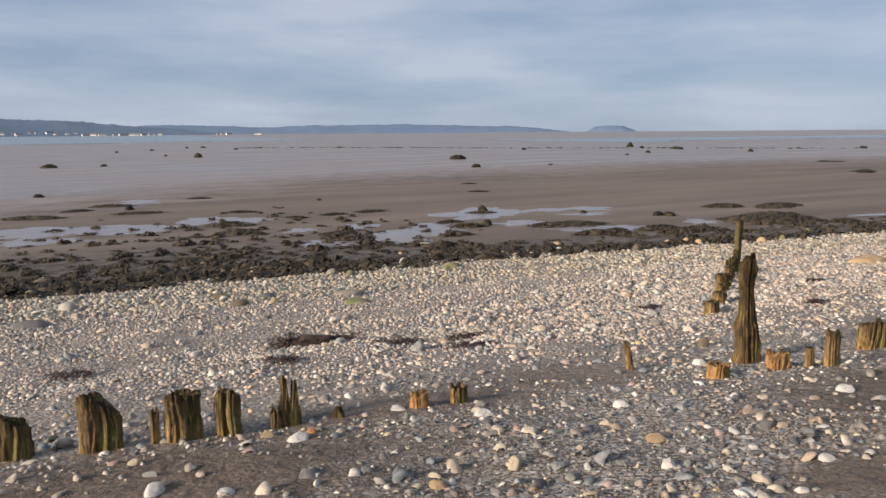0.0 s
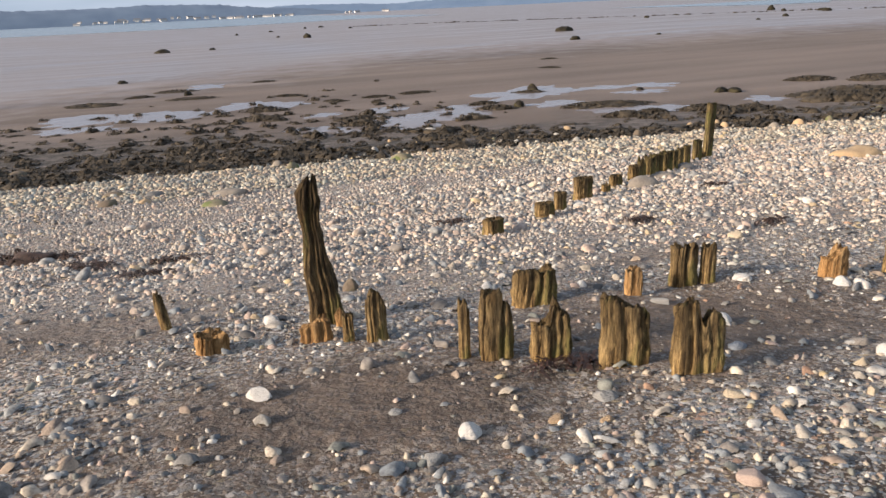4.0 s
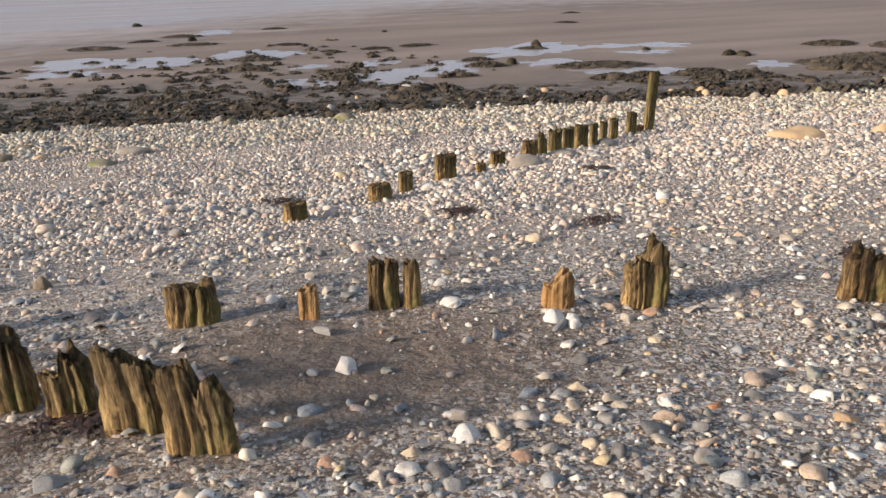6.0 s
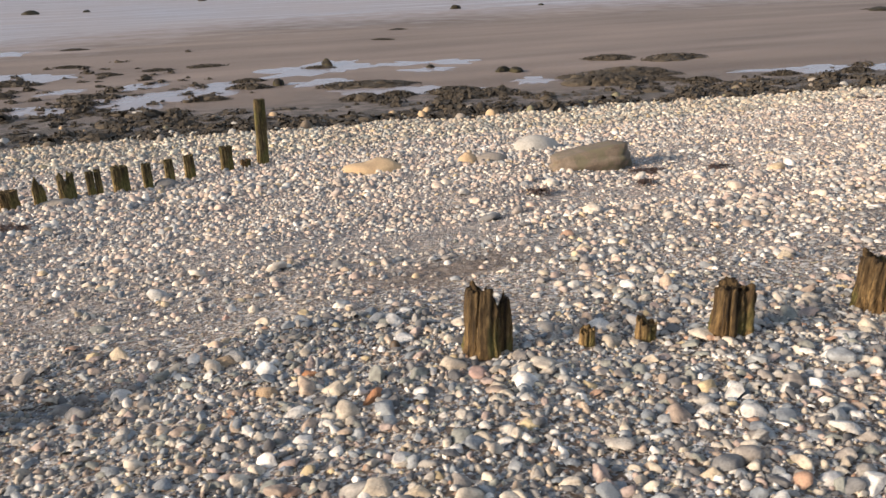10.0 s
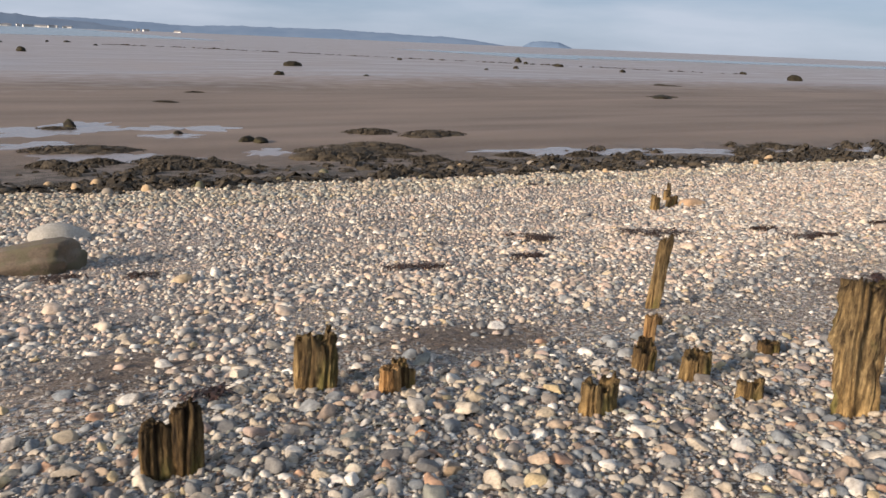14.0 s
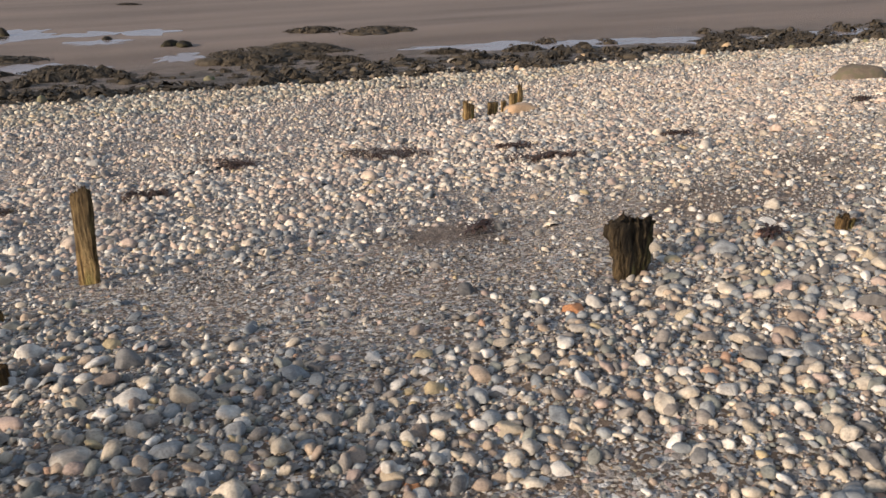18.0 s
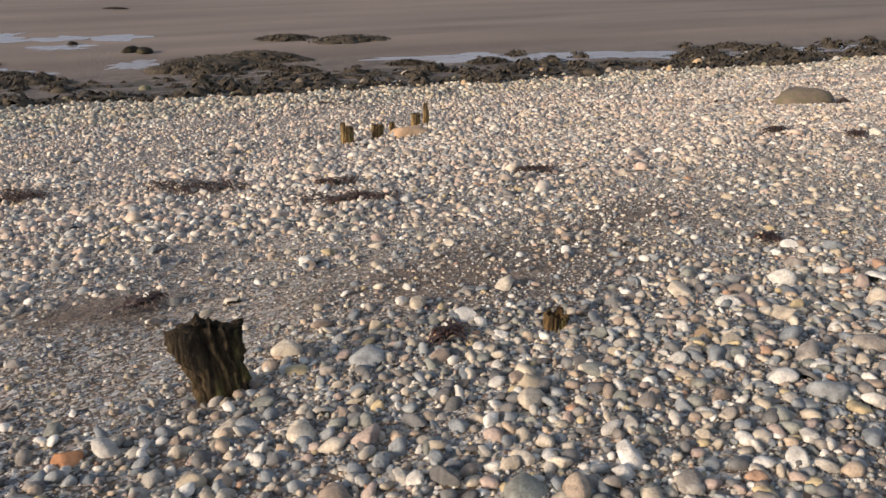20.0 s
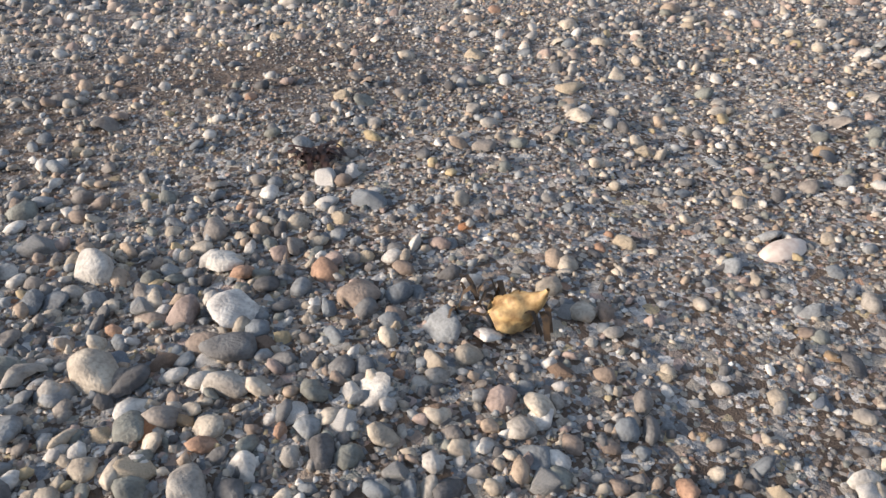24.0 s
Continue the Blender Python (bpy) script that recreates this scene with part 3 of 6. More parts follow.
# hill slopes coloured with their haze, the farther ones paler
ridge("backdrop_hill_near", -56, -16.5, 3000, ((-56, 60), (-45, 66), (-36, 56), (-31, 62), (-27, 57), (-25, 46), (-23, 36), (-20, 24), (-16.5, 0)), 300, M_HILL_HAZY, "dark wooded hill across the bay", 11)
ridge("backdrop_hills", -34, 9.4, 4100, ((-34, 40), (-24, 36), (-21, 52), (-17, 46), (-14, 34), (-10, 45), (-6, 47), (-3, 50), (0, 42), (3, 36), (6, 30), (8, 14), (9.4, 0)), 300, M_HILL_FAR_HAZY, "long low wooded hills across the bay", 12)
ridge("backdrop_island", 10.8, 14.4, 4300, ((10.8, 0), (11.3, 24), (12.2, 33), (13.4, 30), (14.1, 10), (14.4, 0)), 120, M_HILL_FAR_HAZY, "low rounded island on the horizon", 13)


def part(name, verts, faces, mat, parent, label=""):
    me = bpy.data.meshes.new(name)
    me.from_pydata(verts, [], faces)
    me.materials.append(mat)
    ob = new(name, me)
    ob.parent = parent
    return tagged(ob, label)


def house(w, d, h):
    e = tagged(new("house"), "small pale rendered house on the far shore", "house", "houses on the far shore")
    part("wall", [(-w, -d, 0), (w, -d, 0), (w, d, 0), (-w, d, 0), (-w, -d, h), (w, -d, h), (w, d, h), (-w, d, h), (-w, 0, h + d * 0.7), (w, 0, h + d * 0.7)],
         [(0, 1, 5, 4), (2, 3, 7, 6), (1, 2, 6, 9, 5), (3, 0, 4, 8, 7)], M_HOUSE, e)
    o, g = 0.5, h - 0.3
    part("roof", [(-w - o, -d - o, g), (w + o, -d - o, g), (w + o, 0, h + d * 0.7 + 0.3), (-w - o, 0, h + d * 0.7 + 0.3), (-w - o, d + o, g), (w + o, d + o, g)],
         [(0, 1, 2, 3), (3, 2, 5, 4)], M_ROOF, e)
    return e


houses = [house(6, 4, 4), house(11, 5, 4.5), house(5, 4, 6)]
rs_ = np.random.RandomState(21)
for i in range(54):
    deg = rs_.uniform(-36, -20.5) if i < 48 else rs_.uniform(-17, -14)
    x, y = bearing_xy(deg, rs_.uniform(2700, 2980))
    m = pose(x, y, -3.6 + rs_.uniform(0, 9) * (deg < -26), 0, 0, -deg + rs_.uniform(-30, 30))
    if i < 3:
        houses[i].matrix_basis = m
    else:
        copy_thing(houses[rs_.randint(3)], m)


# ---- rocks, weed and pools of the flat ----
def icosphere(sub):
    bm = bmesh.new()
    bmesh.ops.create_icosphere(bm, subdivisions=sub, radius=1.0)
    v = np.array([q.co[:] for q in bm.verts])
    f = np.array([[w.index for w in q.verts] for q in bm.faces])
    bm.free()
    return v, f


ICO = {k: icosphere(k) for k in (1, 2, 3, 4)}


def rock_points(sub, size, seed, rough=0.16, flat=0.35, boxy=1.0):
    v, f = ICO[sub]
    p = np.sign(v) * np.abs(v) ** boxy
    r = 1 + rough * sway(v, seed, 1.6) + 0.35 * rough * sway(v, seed + 1, 5.0) + 0.12 * rough * sway(v, seed + 2, 14.0)
    p = p * r[:, None] * np.array(size) / 2
    p[:, 2] = np.where(p[:, 2] < 0, p[:, 2] * flat, p[:, 2])
    return p, f


def boulder(name, x, y, w, d, h, yaw, mat, label, seed, category="boulder", group="", sub=3, rough=0.2, boxy=1.0, tilt=0, sink=0.12, slope=0.0):
    p, f = rock_points(sub, (w, d, 2 * h), seed, rough, 0.5, boxy)
    p[:, 2] *= 1 + slope * p[:, 0] / (w / 2)
    ob = tagged(new(name, fast_mesh(name, p, f, mat)), label, category, group)
    ob.matrix_basis = pose(x, y, ground_z(x, y) - sink * h, tilt, 0, yaw)
    return ob


def ribbons(n, w, d, h, seed, length=(0.1, 0.3), width=(0.008, 0.02), lift=0.02):
    """Limp fronds strewn over a low oval heap."""
    rs = np.random.RandomState(seed)
    verts, faces = [], []
    for _ in range(n):
        a, q = rs.uniform(0, 6.28), math.sqrt(rs.uniform(0, 1))
        px, py, th = q * w / 2 * math.cos(a), q * d / 2 * math.sin(a), rs.uniform(0, 6.28)
        ln, wd, bend = rs.uniform(*length), rs.uniform(*width), rs.uniform(-1.4, 1.4)
        base = len(verts)
        for k in range(5):
            rr = min(1.0, (2 * px / w) ** 2 + (2 * py / d) ** 2)
            z = h * (1 - rr) + lift * (0.3 + rs.uniform(0, 1)) * (1 if 0 < k < 4 else 0.15) + 0.004
            nx, ny = -math.sin(th), math.cos(th)
            verts += [(px + nx * wd, py + ny * wd, z), (px - nx * wd, py - ny * wd, z + rs.uniform(-0.4, 0.4) * wd)]
            if k:
                b0 = base + 2 * k
                faces.append((b0 - 2, b0 - 1, b0 + 1, b0))
            px, py, th = px + ln / 4 * math.cos(th), py + ln / 4 * math.sin(th), th + bend / 4
    return np.array(verts), np.array(faces)


def weed_mound(x, y, w, h, seed):
    rs = np.random.RandomState(seed + 900)
    vs, fs, base = [], [], 0
    n = int(9 + 9 * min(w, 2.5))
    for k in range(n):
        a, q = rs.uniform(0, 6.28), math.sqrt(rs.uniform(0, 1))
        px, py = 0.55 * w * q * math.cos(a), 0.24 * w * q * math.sin(a)
        r = w * rs.uniform(0.12, 0.3) * (1.15 - 0.5 * q)
        v, f = ICO[2]
        p = v * (1 + 0.3 * sway(v, seed + 31 * k, 2.4) + 0.28 * sway(v, seed + k, 9.0))[:, None] * np.array((r, r * 0.8, h * rs.uniform(0.2, 0.55) * (1 - 0.75 * q * q) + 0.02))
        p[:, 2] = np.where(p[:, 2] < 0, p[:, 2] * 0.3, p[:, 2])
        vs.append(p + (px, py, 0)), fs.append(f + base)
        base += len(p)
    q, g = ribbons(150, w * 1.35, w * 0.62, h * 0.45, seed, (0.15, 0.4), (0.014, 0.034), 0.05)
    vs.append(q), fs.append(np.concatenate([g[:, [0, 1, 2]], g[:, [0, 2, 3]]]) + base)
    ob = new("seaweed_mound", fast_mesh("seaweed_mound", np.concatenate(vs), np.concatenate(fs), M_WEED))
    tagged(ob, "dark bladderwrack heaped over a low rock on the tidal flat", "seaweed", "weed mounds on the flat")
    ob.matrix_basis = pose(x, y, ground_z(x, y) - 0.02, 0, 0, rs.uniform(-20, 30))


def weedy_boulder(x, y, w, h, seed):
    boulder("weedy_boulder", x, y, w, w * 0.8, h, seed * 61 % 360, M_WEEDROCK, "dark weed-covered boulder standing on the tidal flat", seed, "boulder", "boulders on the flat", 3, 0.3)


def shore_stone(x, y, w, h, seed):
    mat = (M_GREY, M_BROWN, M_TAN, M_ALGAE, M_BUFF)[seed % 5]
    word = ("grey", "brown", "tan", "green algae-stained", "buff")[seed % 5]
    boulder("shore_stone", x, y, w, w * 0.75, h * 0.6, seed * 53 % 180, mat, word + " rounded stone lying among the dark seaweed", seed, "stone", "stones along the weed line", 3, 0.14)


def tide_pool(x, y, w, d, yaw, seed):
    rs = np.random.RandomState(seed + 100)
    n, rings = 110, 6
    a = np.linspace(0, 2 * math.pi, n, endpoint=False)
    r = np.ones(n)
    for k in range(2, 18):
        r += rs.normal() * 0.5 / k ** 1.05 * np.cos(k * a + rs.uniform(0, 6.28))
    r = np.clip(r, 0.12, 1.5)
    c, s_ = math.cos(radians(yaw)), math.sin(radians(yaw))
    verts = [(x, y, ground_z(x, y) + 0.012)]
    for q in range(1, rings + 1):
        for i in range(n):
            px, py = r[i] * math.cos(a[i]) * w / 2 * q / rings, r[i] * math.sin(a[i]) * d / 2 * q / rings
            gx, gy = x + c * px - s_ * py, y + s_ * px + c * py
            verts.append((gx, gy, ground_z(gx, gy) + (0.012 if q < rings else 0.002)))
    tris = [(0, 1 + i, 1 + (i + 1) % n) for i in range(n)]
    for q in range(rings - 1):
        o, p = 1 + q * n, 1 + (q + 1) * n
        for i in range(n):
            j = (i + 1) % n
            tris += [(o + i, p + i, p + j), (o + i, p + j, o + j)]
    tagged(new("tide_pool", fast_mesh("tide_pool", verts, tris, m_water)), "shallow pool of still water on the sand", "water", "pools on the flat", "structure")


weedy_boulder(-64.48, 118.88, 2.93, 0.73, 0)
weedy_boulder(-57.26, 121.92, 1.31, 0.37, 1)
weedy_boulder(-55.08, 162.56, 1.99, 0.99, 2)
weedy_boulder(-89.71, 272.53, 2.50, 0.62, 3)
weedy_boulder(-67.57, 236.15, 1.44, 0.54, 4)
weedy_boulder(-97.96, 218.52, 1.51, 0.50, 5)
weedy_boulder(-96.22, 240.41, 1.47, 0.55, 6)
weedy_boulder(-67.45, 176.20, 0.94, 0.40, 7)
weedy_boulder(-33.05, 57.91, 0.99, 0.27, 8)
weedy_boulder(1.37, 126.37, 2.61, 0.96, 9)
weedy_boulder(3.32, 96.53, 1.41, 0.59, 10)
weedy_boulder(19.58, 191.60, 1.32, 0.58, 11)
weedy_boulder(53.10, 216.60, 2.15, 1.31, 12)
weedy_boulder(52.29, 199.77, 1.68, 0.75, 13)
weedy_boulder(41.64, 154.99, 1.18, 0.59, 14)
weedy_boulder(58.10, 189.52, 2.17, 0.57, 15)
weedy_boulder(64.04, 156.85, 1.20, 0.47, 16)
weedy_boulder(100.16, 178.14, 1.36, 0.54, 17)
weedy_boulder(33.83, 140.48, 0.75, 0.32, 18)
weed_mound(40.23, 72.10, 2.33, 0.28, 19)
weed_mound(50.44, 97.87, 3.00, 0.22, 20)
weedy_boulder(13.36, 98.88, 0.68, 0.23, 21)
weedy_boulder(-94.24, 267.57, 1.23, 0.61, 22)
weed_mound(-18.77, 53.52, 1.33, 0.21, 23)
weed_mound(-12.74, 43.12, 1.51, 0.20, 24)
weed_mound(-8.88, 39.67, 0.99, 0.19, 25)
weed_mound(-6.98, 41.02, 1.15, 0.19, 26)
weed_mound(-5.05, 42.18, 1.48, 0.23, 27)
weed_mound(-5.31, 31.50, 1.43, 0.30, 28)
weedy_boulder(1.41, 41.32, 0.64, 0.35, 29)
weed_mound(1.35, 40.27, 1.25, 0.22, 30)
weed_mound(4.28, 33.29, 2.03, 0.34, 31)
weed_mound(8.49, 31.06, 1.70, 0.39, 32)
weed_mound(5.55, 29.85, 1.36, 0.45, 33)
weed_mound(14.73, 40.59, 1.89, 0.35, 34)
weed_mound(17.45, 39.77, 2.66, 0.46, 35)
weed_mound(14.22, 34.16, 3.46, 0.53, 36)
weed_mound(16.85, 31.76, 1.09, 0.37, 37)
weed_mound(15.80, 32.68, 1.12, 0.28, 38)
weed_mound(-0.49, 35.56, 1.11, 0.28, 39)
weedy_boulder(1.25, 34.09, 0.48, 0.27, 40)
weed_mound(-0.19, 30.68, 1.01, 0.34, 41)
weedy_boulder(9.96, 36.56, 0.63, 0.20, 42)
weedy_boulder(6.70, 39.06, 0.49, 0.15, 43)
weed_mound(-11.58, 36.64, 2.01, 0.46, 44)
weed_mound(-18.99, 43.51, 2.37, 0.20, 45)
weed_mound(-22.86, 48.36, 2.26, 0.30, 46)
weed_mound(-24.30, 41.44, 2.91, 0.32, 47)
weedy_boulder(-20.60, 45.70, 0.57, 0.36, 48)
weed_mound(-23.59, 45.24, 1.41, 0.25, 49)
weedy_boulder(92.47, 142.38, 2.97, 1.13, 50)
weedy_boulder(39.43, 70.38, 1.96, 0.33, 51)
weedy_boulder(63.48, 155.77, 1.02, 0.66, 52)
weedy_boulder(57.04, 183.02, 1.87, 0.65, 53)
weedy_boulder(100.53, 180.28, 1.08, 0.65, 54)
weedy_boulder(50.23, 98.93, 2.13, 0.21, 55)
weed_mound(1.84, 55.10, 1.13, 0.14, 56)
weed_mound(1.40, 64.18, 0.92, 0.16, 57)
weedy_boulder(10.47, 36.42, 0.70, 0.22, 58)
weed_mound(5.19, 33.47, 2.73, 0.31, 59)
weed_mound(9.73, 29.87, 1.71, 0.51, 60)
weed_mound(6.50, 30.60, 1.05, 0.35, 61)
weed_mound(19.97, 33.40, 1.02, 0.31, 62)
weed_mound(22.53, 33.63, 1.25, 0.35, 63)
weed_mound(29.61, 34.57, 1.54, 0.39, 64)
weed_mound(31.84, 37.45, 1.45, 0.29, 65)
weed_mound(32.46, 34.72, 1.78, 0.37, 66)
weed_mound(15.19, 34.85, 2.75, 0.57, 67)
weed_mound(13.10, 32.19, 1.33, 0.34, 68)
weed_mound(14.69, 39.99, 1.50, 0.37, 70)
weed_mound(30.01, 35.45, 1.15, 0.35, 71)
weed_mound(0.37, 33.33, 1.37, 0.38, 75)
weed_mound(8.77, 29.51, 1.31, 0.46, 76)
weed_mound(13.76, 31.99, 2.36, 0.71, 78)
weed_mound(-4.53, 29.92, 1.27, 0.41, 79)
weed_mound(-9.94, 32.67, 1.92, 0.51, 80)
shore_stone(-8.96, 24.25, 0.34, 0.22, 81)
shore_stone(-6.63, 22.12, 0.44, 0.18, 82)
shore_stone(-3.27, 19.09, 0.39, 0.28, 83)
shore_stone(-4.70, 22.56, 0.23, 0.25, 84)
shore_stone(-1.53, 28.16, 0.48, 0.18, 85)
shore_stone(1.82, 26.22, 0.29, 0.20, 86)
shore_stone(3.41, 26.64, 0.40, 0.21, 87)
shore_stone(-0.57, 19.61, 0.63, 0.37, 88)
shore_stone(5.43, 24.40, 0.29, 0.16, 89)
shore_stone(-13.09, 22.02, 0.50, 0.19, 90)
shore_stone(17.30, 29.40, 0.31, 0.21, 91)
shore_stone(17.70, 30.41, 0.22, 0.18, 92)
shore_stone(13.53, 28.43, 0.36, 0.20, 93)
shore_stone(20.06, 30.74, 0.41, 0.22, 94)
shore_stone(20.54, 29.62, 0.25, 0.18, 95)
shore_stone(25.35, 33.11, 0.33, 0.20, 96)
shore_stone(14.19, 40.17, 0.40, 0.22, 97)
shore_stone(12.56, 26.30, 0.20, 0.18, 98)
shore_stone(30.57, 33.64, 0.47, 0.21, 99)
shore_stone(18.48, 30.75, 0.29, 0.18, 100)
shore_stone(-12.53, 20.74, 0.73, 0.30, 101)
shore_stone(-6.78, 21.87, 0.42, 0.21, 103)
shore_stone(-3.85, 19.59, 0.41, 0.25, 104)
shore_stone(-8.39, 14.22, 0.39, 0.35, 105)
shore_stone(-4.76, 13.77, 0.40, 0.20, 106)
shore_stone(-4.14, 13.97, 0.31, 0.15, 107)
shore_stone(-2.38, 13.35, 0.60, 0.18, 108)
tide_pool(-18.80, 35.56, 6.00, 6.09, -7, 0)
tide_pool(-12.74, 38.58, 3.02, 4.86, -8, 1)
tide_pool(-22.30, 51.58, 3.15, 3.13, -12, 2)
tide_pool(-2.88, 30.99, 4.93, 4.86, -9, 3)
tide_pool(1.19, 40.10, 2.87, 7.08, -16, 4)
tide_pool(-6.26, 28.87, 2.11, 1.89, -7, 5)
tide_pool(6.39, 41.36, 3.51, 2.93, -17, 6)
tide_pool(5.34, 32.16, 3.21, 1.93, -8, 7)
tide_pool(-4.81, 35.10, 1.74, 2.63, -14, 8)
tide_pool(-1.47, 33.28, 2.94, 4.53, -13, 9)
tide_pool(11.17, 33.79, 1.52, 1.77, -9, 10)
tide_pool(24.59, 35.04, 7.00, 2.83, 5, 11)
tide_pool(1.42, 39.95, 4.19, 4.41, 7, 12)
tide_pool(6.68, 38.20, 2.41, 1.75, 6, 13)
tide_pool(2.98, 34.50, 2.41, 2.69, 5, 14)
tide_pool(7.45, 31.93, 1.92, 1.55, 6, 15)
tide_pool(28.91, 34.55, 2.82, 1.95, 4, 16)
tide_pool(35.88, 36.62, 2.16, 1.93, 5, 17)
tide_pool(-7.57, 33.78, 1.42, 1.99, -13, 18)
tide_pool(-14.47, 35.92, 0.90, 2.51, -8, 19)
tide_pool(21.60, 34.90, 4.60, 2.00, 3, 20)
tide_pool(25.30, 35.40, 4.40, 1.60, 4, 21)
tide_pool(29.20, 35.60, 5.20, 1.70, 3, 22)
tide_pool(33.60, 36.30, 4.20, 1.50, 5, 23)
tide_pool(-18.40, 31.60, 4.20, 2.20, 2, 24)
tide_pool(-12.60, 39.40, 4.60, 2.40, -6, 25)
tide_pool(7.10, 32.20, 3.40, 1.30, 2, 26)


# weed carpet along the foot of the shingle
rs_ = np.random.RandomState(5)
vs, fs, base = [], [], 0
v0, f0 = ICO[1]
n_heaps = 0
def clump(w, h):
    """A ragged low lump of weed with fronds lying over and round it."""
    p = v0 * (1 + 0.25 * rs_.normal(size=len(v0)))[:, None] * np.array((w * 0.36, w * 0.27, h))
    p[:, 2] = np.where(p[:, 2] < 0, p[:, 2] * 0.3, p[:, 2])
    q, g = ribbons(9, w * 0.95, w * 0.7, h * 0.9, rs_.randint(99999), (0.25 * w, 0.6 * w), (0.02, 0.03 + 0.05 * w), 0.35 * h + 0.02)
    p, f = np.concatenate([p, q]), np.concatenate([f0, g[:, [0, 1, 2]] + len(p), g[:, [0, 2, 3]] + len(p)])
    a = rs_.uniform(-0.6, 0.6) + TURN
    return np.stack([p[:, 0] * math.cos(a) - p[:, 1] * math.sin(a), p[:, 0] * math.sin(a) + p[:, 1] * math.cos(a), p[:, 2]], -1), f


def lay(w, h, x, y):
    global base
    p, f = clump(w, h)
    vs.append(p + (x, y, ground_z(x, y) - 0.01)), fs.append(f + base)
    base += len(p)


while n_heaps < 2700:
    u = rs_.uniform(-24, 62) if n_heaps < 2100 else rs_.uniform(-24, 8)
    s = 19.1 + float(foot(u)) + abs(rs_.normal()) * (4.0 + 0.12 * max(0.0, 16 - u))
    if s > 38 or (u > 14 and s - float(foot(u)) > 24.5 + 2 * rs_.uniform()) or math.sin(u * 0.8 + 1.7 * math.sin(s * 0.5)) + math.sin(s * 1.4 + u * 0.33) + rs_.normal() * 0.8 < (s - float(foot(u)) - 23.5 - 0.27 * max(0.0, 16 - max(u, -16))) * 0.30:
        continue
    w = 0.15 + 0.85 * rs_.uniform() ** 2.2
    x, y = world_xy(u, s)
    lay(w, w * rs_.uniform(0.06, 0.24), x, y)
    n_heaps += 1
# a thin line of weed and stones far out
for k in range(220):
    q = rs_.uniform()
    x, y = world_xy(35 + 125 * q + rs_.normal() * 2, 262 - 137 * q + rs_.normal() * 1.2)
    w = rs_.uniform(0.4, 1.8)
    lay(w, w * rs_.uniform(0.06, 0.2), x, y)
for k in range(640):
    u, s = rs_.uniform(-34, 12), 24 + abs(rs_.normal()) * 9
    w = rs_.uniform(0.12, 0.5) * (1 + s / 60)
    lay(w, w * rs_.uniform(0.06, 0.25), *world_xy(u, s))
tagged(new("seaweed_bed", fast_mesh("seaweed_bed", np.concatenate(vs), np.concatenate(fs), M_WEED)), "dark bladderwrack carpet along the foot of the shingle", "seaweed", kind="stuff")


# stones caught along the weed line
for k in range(100):
    u = rs_.uniform(-20, 44)
    s = 18.7 + float(foot(u)) + abs(rs_.normal()) * (1.9 if u > 10 else 3.4)
    x, y = world_xy(u, s)
    w = 0.1 + 0.3 * rs_.uniform() ** 2
    shore_stone(x, y, w, w * 0.95, 700 + k)

